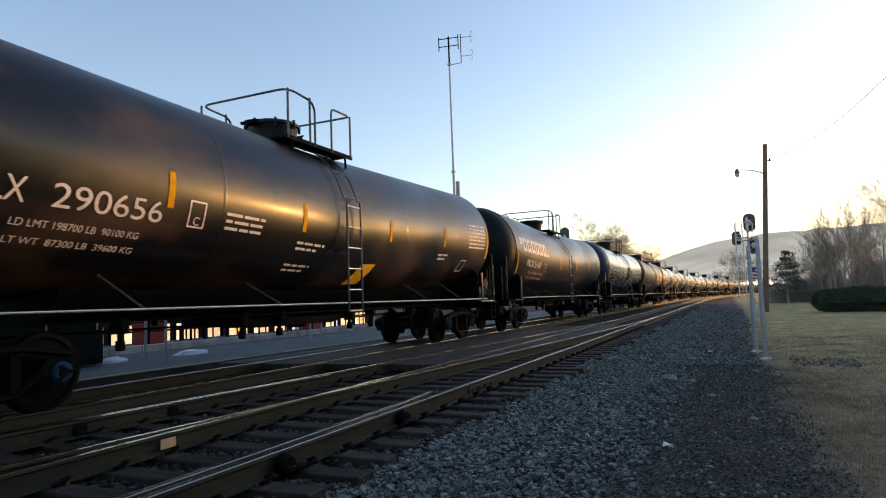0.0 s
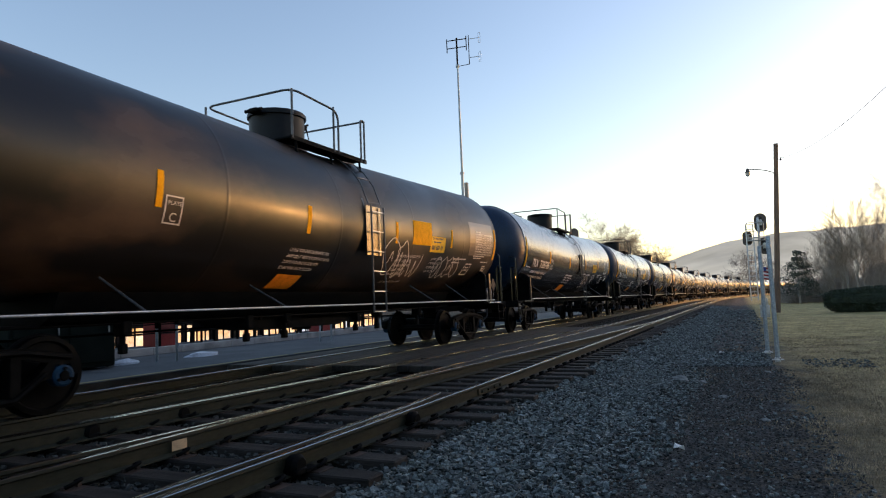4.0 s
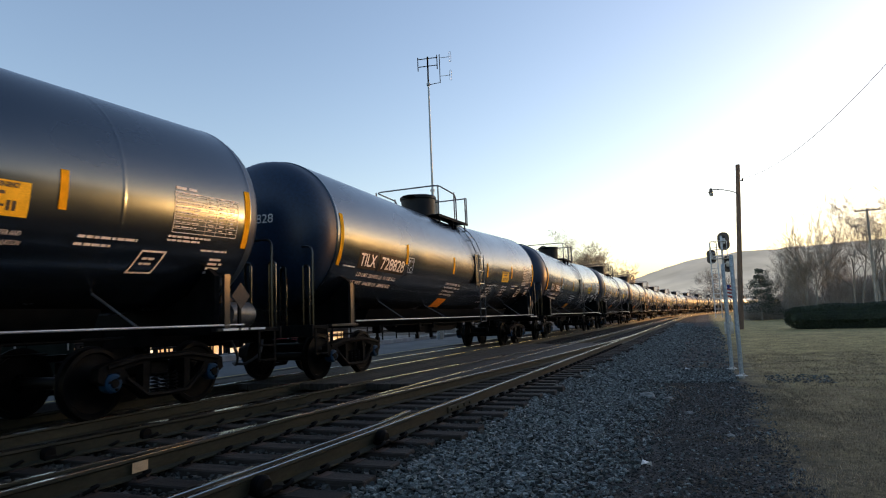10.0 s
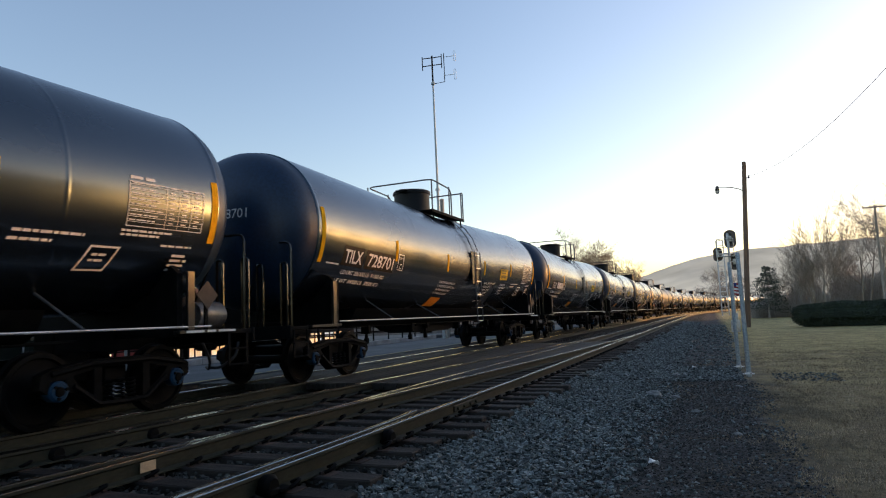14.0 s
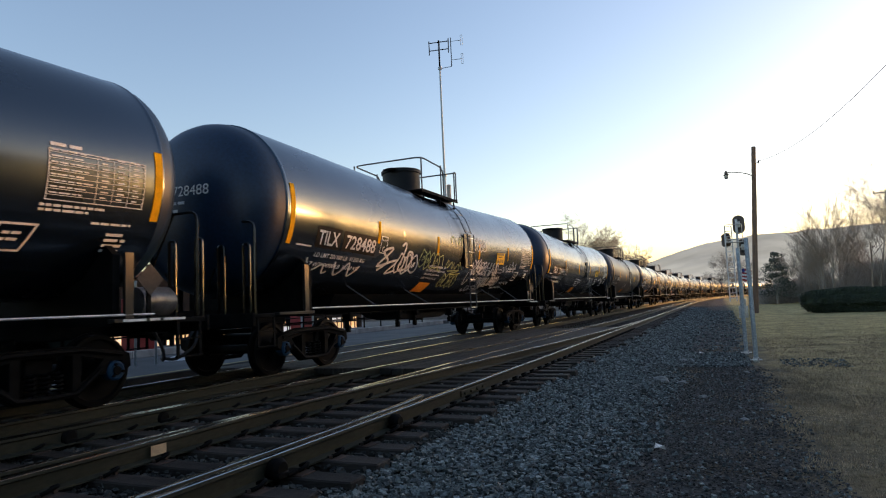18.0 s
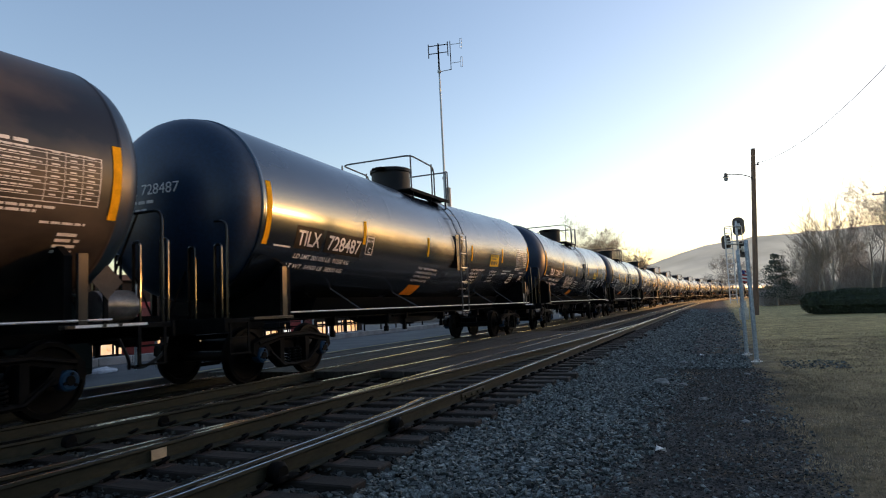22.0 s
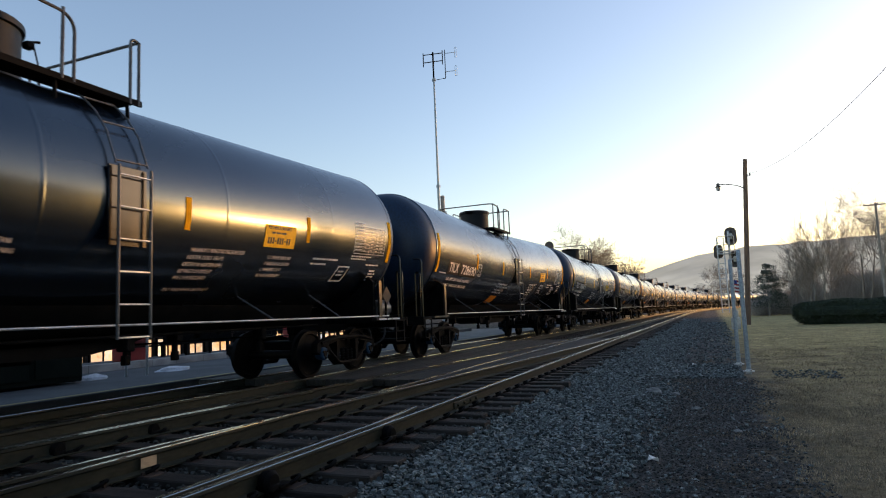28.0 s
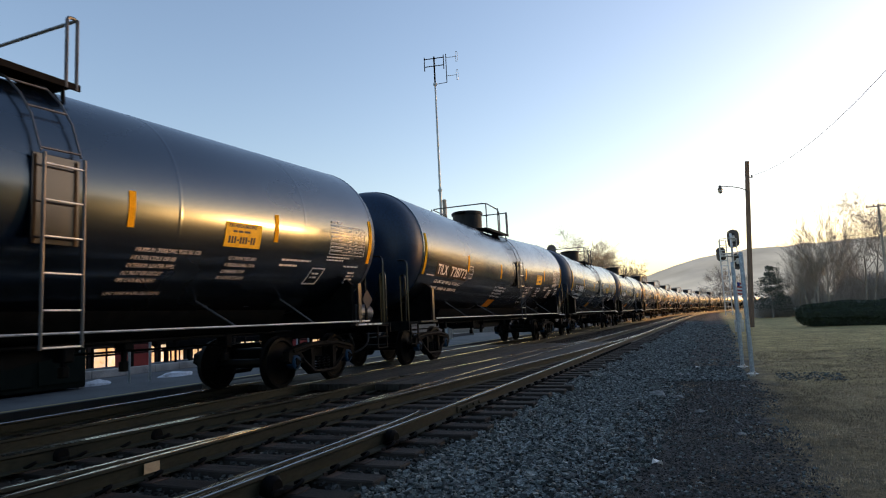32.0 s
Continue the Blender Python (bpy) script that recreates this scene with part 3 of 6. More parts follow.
def make_running_gear(car):
    for side in (-1, 1):
        y = side * TRUCK
        bm = bmesh.new()
        box(bm, (0, y, 0.60), (1.95, 0.36, 0.22), 0.03)
        box(bm, (0, y, 0.80), (0.5, 0.42, 0.2), 0.03)
        bol = part("truck_bolster", bm, M["grime"], car)
        for sx in (-1, 1):
            sf = part("side_frame", MESH["side_frame"], None, bol, at=pose(sx * 0.98, y, 0.0, 0, 0, 0 if sx > 0 else 180))
            for k in (-0.16, 0.0, 0.16):
                part("spring", MESH["spring"], None, bol, at=pose(sx * 1.06, y + k, 0))
        for k in (-AXLE, AXLE):
            w = part("wheelset", MESH["wheelset"], None, car, "steel wheelset with blue bearing caps", at=pose(0, y + k, WHEEL_R))
            w["axle"] = round(y + k, 3)


def make_under(car, seed):
    for s in (-1, 1):
        bm = bmesh.new()
        box(bm, (0, s * 7.6, 1.02), (0.42, 2.9, 0.34), 0.02)
        part("draft_sill", bm, M["black_part"], car)
        bm = bmesh.new()                # end platform, buffer beam and saddle
        box(bm, (0, s * 8.30, 1.06), (2.9, 0.55, 0.07), 0.01)
        box(bm, (0, s * 8.58, 1.00), (2.95, 0.06, 0.22), 0.01)
        part("end_platform", bm, M["black_part"], car)
        bm = bmesh.new()
        prism(bm, [(-1.42, 1.02), (1.42, 1.02), (1.42, 1.9), (1.25, 2.05), (0.9, 1.62), (0, 1.42), (-0.9, 1.62), (-1.25, 2.05), (-1.42, 1.9)], 0.10,
              lambda u, v, w: Vector((u, s * 7.05 + w, v)))
        part("tank_saddle", bm, M["black_part"], car)
        bm = bmesh.new()                # coupler
        box(bm, (0, s * 8.75, 0.88), (0.16, 0.5, 0.16), 0.02)
        box(bm, (0.03, s * 9.00, 0.88), (0.30, 0.20, 0.28), 0.05)
        part("coupler", bm, M["grime"], car)
        bm = bmesh.new()
        tube(bm, bend([(0.35, s * 8.6, 0.95), (0.42, s * 8.75, 0.6), (0.2, s * 8.95, 0.42), (0.05, s * 9.05, 0.45)], 0.15), 0.025, 6)
        part("brake_hose", bm, M["black"], car)
        bm = bmesh.new()                # railing round the end platform
        top = 2.60
        tube(bm, bend([(1.40, s * 8.45, 1.08), (1.40, s * 8.45, top), (-1.40, s * 8.45, top), (-1.40, s * 8.45, 1.08)], 0.14), 0.022, 8)
        part("end_railing", bm, M["grab_gloss"], car)
        for sx in (-1, 1):
            bm = bmesh.new()
            tube(bm, [(sx * 0.12, s * 8.44, 1.08), (sx * 0.95, s * 8.44, 2.58)], 0.016, 6)
            part("end_brace", bm, M["black_part"], car)
        for sx in (-1, 1):
            for k in (0.74, 1.26):
                bm = bmesh.new()
                tube(bm, bend([(sx * k, s * 8.56, 1.08), (sx * k, s * 8.56, 2.22), (sx * (k + 0.12), s * 8.56, 2.22), (sx * (k + 0.12), s * 8.56, 1.08)], 0.05), 0.023, 8)
                part("grab_iron", bm, M["grab_gloss"], car)
            bm = bmesh.new()            # corner steps
            for k in (8.05, 8.45):
                box(bm, (sx * 1.44, s * k, 0.80), (0.02, 0.05, 0.52), 0)
            for z in (0.56, 0.80):
                box(bm, (sx * 1.44, s * 8.25, z), (0.05, 0.45, 0.025), 0)
            part("corner_step", bm, M["black_part"], car)
            bm = bmesh.new()            # bolster post with a folded edge
            box(bm, (sx * 1.49, s * 7.22, 1.50), (0.05, 0.13, 0.86), 0.006)
            box(bm, (sx * 1.46, s * 7.5, 1.08), (0.12, 1.0, 0.05), 0.006)
            part("bolster_post", bm, M["post"], car)
    for sx in (-1, 1):
        bm = bmesh.new()
        tube(bm, [(sx * 1.50, -7.05, 1.15), (sx * 1.50, 7.6, 1.15)], 0.016, 8)
        part("side_handrail", bm, M["silver"], car, "thin grey side handrail")
        for y in (-4.75, -2.05, 3.55, 5.6):
            bm = bmesh.new()
            v = on_tank(y - 0.22, -1.50)
            tube(bm, [(sx * v.x, v.y, v.z), (sx * 1.50, y, 1.15)], 0.017, 6)
            part("handrail_bracket", bm, M["pipe_grey"], car)
    bm = bmesh.new()                    # jacket round the heater pipes under the belly
    prism(bm, [(-2.9, 1.28), (3.1, 1.28), (1.5, 0.86), (0.9, 0.76), (-1.3, 0.76), (-1.9, 0.86)], 0.9, lambda u, v, w: Vector((w - 0.45, u, v)))
    bmesh.ops.recalc_face_normals(bm, faces=bm.faces)
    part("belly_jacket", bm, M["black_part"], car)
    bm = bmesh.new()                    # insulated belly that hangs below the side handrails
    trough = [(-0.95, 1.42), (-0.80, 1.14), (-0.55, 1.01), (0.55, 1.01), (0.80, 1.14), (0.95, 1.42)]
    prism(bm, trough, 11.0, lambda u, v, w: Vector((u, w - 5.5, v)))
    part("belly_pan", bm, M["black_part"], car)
    bm = bmesh.new()                    # bottom outlet and skid
    lathe(bm, [(0.30, 1.25), (0.34, 1.05), (0.22, 0.98), (0.14, 0.92), (0.14, 0.78), (0.20, 0.76), (0.20, 0.70)], 18, "z", (0, 0.25, 0))
    part("bottom_outlet", bm, M["black_part"], car)
    bm = bmesh.new()
    prism(bm, [(-0.9, 1.26), (0.9, 1.26), (0.45, 0.92), (-0.45, 0.92)], 0.03, lambda u, v, w: Vector((0.42 + w, 0.25 + u, v)))
    prism(bm, [(-0.9, 1.26), (0.9, 1.26), (0.45, 0.92), (-0.45, 0.92)], 0.03, lambda u, v, w: Vector((-0.45 + w, 0.25 + u, v)))
    part("skid_plate", bm, M["black_part"], car)
    bm = bmesh.new()                    # brake pipes and rods below the tank
    tube(bm, [(0.55, -6.2, 1.02), (0.55, -1.2, 1.0), (0.62, 1.5, 1.0), (0.55, 6.2, 1.02)], 0.025, 6)
    part("brake_pipe", bm, M["black_part"], car)
    bm = bmesh.new()
    tube(bm, [(-0.25, -5.6, 0.85), (-0.2, 5.6, 0.85)], 0.018, 6)
    part("brake_rod", bm, M["black_part"], car)
    for y, d in ((-4.3, 0.30), (-1.9, 0.36), (-0.9, 0.22), (1.5, 0.40), (2.4, 0.2), (4.4, 0.34)):
        bm = bmesh.new()
        box(bm, (0.5, y, 0.98), (0.22, 0.16, d), 0.02)
        tube(bm, [(0.5, y, 0.98), (0.5, y, 0.62)], 0.04, 8)
        box(bm, (0.5, y, 0.66), (0.10, 0.10, 0.14), 0.01)
        part("valve_gear", bm, M["black_part"], car)
    for y in (-3.4, -1.6, 3.3):
        for x, k, h in ((0.55, 0.0, 0.3), (-0.22, 0.3, 0.42)):
            bm = bmesh.new()
            box(bm, (x, y + k, 1.1), (0.06, 0.09, h), 0.008)
            part("pipe_hanger", bm, M["black_part"], car)
    bm = bmesh.new()
    lathe(bm, [(0.05, 7.62), (0.20, 7.68), (0.21, 8.2), (0.16, 8.27), (0.05, 8.28)], 20, "y", (1.05, 0, 1.32))
    part("air_reservoir", bm, M["tank_grey"], car, "dull grey cylindrical air reservoir")
    bm = bmesh.new()                    # placard on its holder
    box(bm, (1.49, 7.55, 1.60), (0.012, 0.30, 0.30), 0.004, Matrix.Rotation(radians(45), 4, "X"))
    part("placard", bm, M["placard"], car, "grubby dark grey diamond-shaped placard")
    bm = bmesh.new()                    # stencilled words on the edge of the end platform
    for y, w in ((7.12, 0.34), (7.52, 0.16), (7.74, 0.36)):
        box(bm, (1.523, y + w / 2, 1.082), (0.004, w, 0.032))
    tagged(part("stencil", bm, M["white"], car, smooth=False), kind="stuff")
    bm = bmesh.new()
    box(bm, (1.46, 7.55, 1.35), (0.03, 0.06, 0.56))
    part("placard_holder", bm, M["black_part"], car)


def make_top(car, seams, yl=0.62, old=False):
    y0 = -0.40
    base = axis_z(y0) + R
    bm = bmesh.new()
    if old:                             # low manway with a wide bolted lid
        lathe(bm, [(0.44, base - 0.20), (0.44, base), (0.50, base + 0.36), (0.54, base + 0.37), (0.54, base + 0.42), (0.50, base + 0.45), (0.14, base + 0.48), (0.02, base + 0.485)], 32, "z", (0, y0, 0))
        for k in range(8):
            a = math.tau * k / 8
            lathe(bm, [(0.03, base + 0.30), (0.03, base + 0.47)], 6, "z", (0.53 * math.cos(a), y0 + 0.53 * math.sin(a), 0))
    else:
        lathe(bm, [(0.58, base - 0.22), (0.58, base - 0.05), (0.54, base - 0.04), (0.54, base + 0.56), (0.58, base + 0.57), (0.58, base + 0.64), (0.55, base + 0.67), (0.2, base + 0.71), (0.02, base + 0.715)],
              32, "z", (0, y0, 0))
    dome = part("dome", bm, M["dome_black"], car, "black cylindrical valve dome")
    if old:
        base -= 0.25
    bm = bmesh.new()
    box(bm, (0, y0 - 0.64, base + 0.60), (0.22, 0.16, 0.09), 0.02)
    tube(bm, [(0.2, y0 - 0.68, base + 0.6), (-0.2, y0 - 0.68, base + 0.6)], 0.035, 8)
    part("hinge", bm, M["black_part"], dome)
    bm = bmesh.new()
    box(bm, (0.2, y0 + 0.60, base + 0.52), (0.12, 0.12, 0.10), 0.02)
    tube(bm, [(0.2, y0 + 0.55, base + 0.55), (0.2, y0 + 0.75, base + 0.62)], 0.02, 6)
    tube(bm, [(0.22, y0 + 0.66, base + 0.52), (0.25, y0 + 0.70, base + 0.3), (0.22, y0 + 0.68, base + 0.12)], 0.012, 5)
    part("latch_chain", bm, M["black_part"], dome)
    base = axis_z(-0.40) + R
    z = base - 0.10
    ya, yb = -1.25, 1.20 if yl > 0.3 else yl + 0.92
    for sx in (-1, 1):
        bm = bmesh.new()
        box(bm, (sx * 0.84, (ya + yb) / 2, z), (0.40, yb - ya, 0.04), 0.005)
        for k in range(9):
            box(bm, (sx * 0.84, ya + 0.12 + k * (yb - ya - 0.24) / 8, z + 0.028), (0.36, 0.05, 0.016))
        box(bm, (sx * 1.05, (ya + yb) / 2, z - 0.02), (0.03, yb - ya + 0.1, 0.08))
        part("walkway", bm, M["black_part"], car, "steel grating walkway")
        for y in (ya + 0.15, 0.0, yb - 0.15):
            bm = bmesh.new()
            tube(bm, [(sx * 1.0, y, z), (sx * 1.02, y, axis_z(y) + math.sqrt(R * R - 1.02 ** 2) - 0.01)], 0.025, 6)
            part("walkway_support", bm, M["black_part"], car)
    bm = bmesh.new()
    box(bm, (0, yb - 0.22, z), (1.28, 0.44, 0.04), 0.005)
    part("walkway", bm, M["grime"], car)
    h = base + 0.79
    bm = bmesh.new()                    # cage round the dome: a bar across the front, sides that curve down beside the ladder
    ye = 0.22 if yl > 0.3 else yl - 0.34
    tube(bm, bend([(1.05, ye, z - 0.03), (1.05, ye, h - 0.06), (1.05, ya, h), (-1.05, ya, h), (-1.05, ye, h - 0.06), (-1.05, ye, z - 0.03)], 0.24, 7), 0.022, 8)
    part("railing", bm, M["pipe_grey"], car, "bent pipe railing")
    for sx in (-1, 1):
        for y in (ya, ye - 0.16):
            bm = bmesh.new()
            tube(bm, [(sx * 1.05, y, z - 0.03), (sx * 1.05, y, h)], 0.022, 8)
            part("rail_post", bm, M["pipe_grey"], car)
    bm = bmesh.new()                    # hoop across the rear of the walkway
    yg = 1.06 if yl > 0.3 else yl + 0.22
    tube(bm, bend([(1.05, yg, z - 0.06), (1.05, yg, h - 0.02), (1.05, yb, h - 0.02), (-1.05, yb, h - 0.02), (-1.05, yg, h - 0.02), (-1.05, yg, z - 0.06)], 0.13, 5), 0.022, 8)
    part("railing", bm, M["pipe_grey"], car, "bent pipe railing")
    for sx in (-1, 1):
        bm = bmesh.new()
        tube(bm, [(sx * 1.05, yb, z - 0.06), (sx * 1.05, yb, h - 0.02)], 0.022, 8)
        part("rail_post", bm, M["pipe_grey"], car)
    for sx in (-1, 1):                  # side ladder, its backing sheet and the rungs over the shoulder
        if not old:
            bm = bmesh.new()
            box(bm, (sx * (R + 0.010), yl - 0.04, 2.62), (0.03, 0.56, 1.0), 0.004)
            part("ladder_backing", bm, M["backing"], car, "flat glossy sheet behind the ladder")
        bm = bmesh.new()
        for k in (-0.24, 0.24):
            tube(bm, [(sx * (R + 0.10), yl + k, 0.98), (sx * (R + 0.10), yl + k, 3.12)], 0.02, 6)
            pts = [on_tank(yl + k, v, 0.08) for v in (0.36, 0.8, 1.15, 1.5, 1.85, 2.0)]
            tube(bm, [(sx * p.x, p.y, p.z) for p in pts], 0.014, 6)
        lad = part("ladder", bm, M["pipe_grey"], car, "grey steel side ladder")
        for k in range(6):
            bm = bmesh.new()
            zz = 1.0 + k * 0.40
            tube(bm, [(sx * (R + 0.10), yl - 0.24, zz), (sx * (R + 0.10), yl + 0.24, zz)], 0.013, 5)
            part("rung", bm, M["silver"], lad)
        for v in (0.40, 0.95, 1.45):
            bm = bmesh.new()
            p, q = on_tank(yl - 0.24, v, 0.08), on_tank(yl + 0.24, v, 0.08)
            tube(bm, [(sx * p.x, p.y, p.z), (sx * q.x, q.y, q.z)], 0.013, 5)
            part("rung", bm, M["pipe_grey"], lad)


def stripe(car, y, v0, v1, w=0.10):
    part("reflective_stripe", patch(bmesh.new(), y - w / 2, y + w / 2, v0, v1, 0.009), M["yellow"], car, "yellow-orange reflective stripe", smooth=False)


def make_car(kind, number):
    paint = M[{"tilx": "black_gloss", "orange": "black_gloss", "worn": "black_worn", "brand": "black_worn", "brown": "brown_dust", "dusty": "light_dust"}[kind]]
    label = {"tilx": "glossy black tank car with yellow reflective stripes and white lettering",
             "orange": "glossy black tank car with orange lettering",
             "worn": "weathered black tank car with brown road dust",
             "brand": "weathered black tank car with a large white word mark",
             "dusty": "black tank car dulled by brown road dust",
             "brown": "dusty brown-black tank car with chalky graffiti"}[kind]
    car = thing("tank_car", label, "tank car", "cars of the freight train")
    seams = (-3.4, -0.5, 2.4, 5.3)
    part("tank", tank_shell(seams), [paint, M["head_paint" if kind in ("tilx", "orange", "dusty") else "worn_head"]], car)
    make_top(car, seams, -0.20 if number == "short" else -0.08 if kind in ("worn", "brand") else 0.62, kind in ("worn", "brand"))
    make_under(car, 1)
    make_running_gear(car)
    stripe(car, -7.64, -0.70, 0.36, 0.12)
    stripe(car, -4.38 if kind == "worn" else -4.60, -0.40, 0.08)
    stripe(car, -1.95 if number == "short" else -1.48, -0.40, 0.08)
    stripe(car, 1.60, -0.36, 0.10)
    stripe(car, 4.48, -0.36, 0.10)
    stripe(car, 7.62, -0.62, 0.30, 0.12)
    white = M["orange_letters"] if kind == "orange" else M["white"]
    if kind in ("tilx", "orange", "worn", "dusty"):
        text = lambda s, *a, **k: part("lettering", lettering(s, *a, **k), white, car, smooth=False)
        return car, text, white
    text = lambda s, *a, **k: part("lettering", lettering(s, *a, **k), M["white"], car, smooth=False)
    return car, text, white


def common_marks(car, ink, back=0.0):
    """Stencils that every car of the common kind carries."""
    def stencil(y, v, widths, h, gap, seed, lean=0.25):
        bm = bmesh.new()
        for i, w in enumerate(widths):
            bars(bm, y + i * -gap * lean, v - i * gap, (w,), h, gap, seed + i, lean)
        tagged(part("stencil", bm, ink, car, smooth=False), kind="stuff")

    def words(y, v, lines, size, gap, lean=0.25):
        for i, (text, w) in enumerate(lines):
            if text:
                part("lettering", lettering(text, size, y - i * gap * lean, v - i * gap, width=w, lean=lean), ink, car, smooth=False)

    words(-1.85 - back, -0.74, (("CONSULT OWNER BEFORE REPAIRING TANK", 1.12), ("SHARP OBJECTS MUST NOT CONTACT LINING", 1.2),
                         ("DO NOT STEAM OR CLEAN TANK WITH", 0.95), ("BOILING WATER OR CAUSTIC SODA", 0.88)), 0.085, 0.115)
    part("notice", patch(bmesh.new(), -1.90 - back, -1.26 - back, -1.56, -1.20, 0.008, 0.18), M["orange_plate"], car, "orange notice panel", smooth=False)
    words(1.75, -0.66, (("MAXIMUM OPERATING PRESSURE FOR", 1.12), ("HEATER COILS 150 PSI", 0.72), ("EXTERIOR HEATER PIPES", 0.78), ("NO INLET OR OUTLET", 0.64),
                        ("PIPE CAPS REQUIRED", 0.62), ("", 0), ("VENT TANK WHEN UNLOADING", 0.9)), 0.085, 0.112)
    words(3.45, -0.70, (("1/2\" CERAMIC FIBER AND", 0.62), ("4\" FIBERGLASS INSULATION", 0.68), ("COMPRESSED TO 4\"", 0.52), ("DO NOT EXCEED 600 F", 0.6)), 0.08, 0.112)
    stencil(4.75, -0.66, (0.85, 0.5), 0.035, 0.10, 9)
    plate = part("notice", patch(bmesh.new(), 3.28, 4.10, -0.50, -0.12, 0.008), M["yellow_plate"], car, "yellow emergency notice with black print", smooth=False)
    part("print", lettering("FOR CHEMICAL EMERGENCY", 0.07, 3.34, -0.19, width=0.64, bold=0.003), M["black"], plate, smooth=False)
    bm = bars(bmesh.new(), 3.44, -0.27, (0.42,), 0.035, 0.075, 11, 0.0)
    for k in range(10):
        patch(bm, 3.36 + k * 0.062, 3.405 + k * 0.062, -0.44 if k not in (3, 7) else -0.40, -0.33 if k not in (3, 7) else -0.375, 0.010)
    tagged(part("print", bm, M["black"], plate, smooth=False), kind="stuff")
    part("stencil_frame", ring_bars(bmesh.new(), 5.62, -1.12, 0.42, 0.36, 0.028, 0.3), ink, car, smooth=False)
    stencil(5.78, -0.90, (0.2, 0.2), 0.035, 0.08, 13)
    bm = ring_bars(bmesh.new(), 6.12, -0.48, 1.28, 0.58, 0.012)       # ruled inspection table
    for i in range(8):
        patch(bm, 6.12, 7.40, -0.42 + i * 0.068, -0.413 + i * 0.068, 0.010)
        bars(bm, 6.15, -0.400 + i * 0.068, (0.40 + 0.06 * (i % 3),), 0.017, 0.1, 40 + i, 0.0)
        for k in range(3):
            patch(bm, 6.78 + k * 0.22, 6.86 + k * 0.22 + 0.02 * (i % 2), -0.400 + i * 0.068, -0.383 + i * 0.068, 0.010)
    for k in range(3):
        patch(bm, 6.72 + k * 0.22, 6.728 + k * 0.22, -0.48, 0.10, 0.010)
    bars(bm, 6.14, 0.13, (0.38,), 0.04, 0.1, 60, 0.0)
    tagged(part("stencil_table", bm, ink, car, smooth=False), kind="stuff")
    stencil(6.08, -0.55, (0.8, 0.6), 0.03, 0.055, 31, 0.0)
    stencil(6.75, -0.72, (0.55,), 0.03, 0.06, 33, 0.0)
    stencil(7.0, -0.86, (0.32, 0.3, 0.34, 0.26), 0.04, 0.075, 35, 0.0)
    part("stencil_line", patch(bmesh.new(), -7.4, -6.95, -0.70, -0.67, 0.01), ink, car, smooth=False)
    part("stencil_frame", ring_bars(bmesh.new(), -4.50, -0.60, 0.29, 0.38, 0.02), ink, car, smooth=False)
    part("lettering", lettering("PLATE", 0.075, -4.46, -0.34, width=0.22), ink, car, smooth=False)
    part("lettering", lettering("C", 0.17, -4.41, -0.56), ink, car, smooth=False)


def head_depth(q):
    """How far the rounded head stands out at a share q of its radius."""
    return HEAD * (1 - q ** (2 / 0.90)) ** 0.40


def end_mark(car, text, ink, lift=0.0):
    """Small number on the rounded head that faces the camera."""
    cu = bpy.data.curves.new("words", "FONT")
    cu.body, cu.size = text, 0.245
    ob = bpy.data.objects.new("words", cu)
    scene.collection.objects.link(ob)
    flat = bpy.data.meshes.new_from_object(ob)
    bpy.data.objects.remove(ob)
    bm = bmesh.new()
    bm.from_mesh(flat)
    bpy.data.meshes.remove(flat)
    for p in bm.verts:
        x, z = p.co.x - 0.62, p.co.y + 0.12 + lift
        q = min(0.99, math.hypot(x, z) / R)
        p.co = Vector((x, -SHELL - head_depth(q) - 0.012, TOP_END + z))
    for i, w in enumerate((0.7, 0.55)):
        for k in range(4):
            x0 = -0.45 + k * w / 4
            zz = -0.02 - i * 0.13 + lift
            vs = []
            for x, z in ((x0, zz), (x0 + w / 5, zz), (x0 + w / 5, zz + 0.05), (x0, zz + 0.05)):
                q = min(0.99, math.hypot(x, z) / R)
                vs.append(bm.verts.new((x, -SHELL - head_depth(q) - 0.012, TOP_END + z)))
            bm.faces.new(vs)
    part("end_lettering", bm, ink, car, smooth=False)


def number_marks(car, mark, digits, ink, load=None, back=0.0):
    y, v = -6.80 - back, -0.62
    for a, b in ((y - 0.06, y + 0.74), (y + 0.84 + back * 0.6, y + 2.14 + back * 0.6)):
        part("number_panel", patch(bmesh.new(), a, b, v - 0.07, v + 0.34, 0.004), M["panel"], car, smooth=False)
    part("lettering", lettering(mark, 0.385, y, v, width=0.68, bold=0.006), ink, car, smooth=False)
    if digits:
        part("lettering", lettering(digits, 0.385, y + 0.92 + back * 0.6, v, width=1.16, bold=0.006), ink, car, smooth=False)
    else:
        bm = bmesh.new()
        for k in range(6):
            patch(bm, y + 0.92 + k * 0.2, y + 1.07 + k * 0.2, v, v + 0.30, 0.010)
        part("lettering", bm, ink, car, smooth=False)
    a, b = load or ("LD LMT 201100 LB  91200 KG", "LT WT  84900 LB  38500 KG")
    part("lettering", lettering(a, 0.125, y + 0.02, v - 0.25, width=1.80, bold=0.002, lean=0.15), ink, car, smooth=False)
    part("lettering", lettering(b, 0.125, y - 0.08, v - 0.45, width=1.80, bold=0.002, lean=0.15), ink, car, smooth=False)
    end_mark(car, mark + " " + (digits or ""), ink)


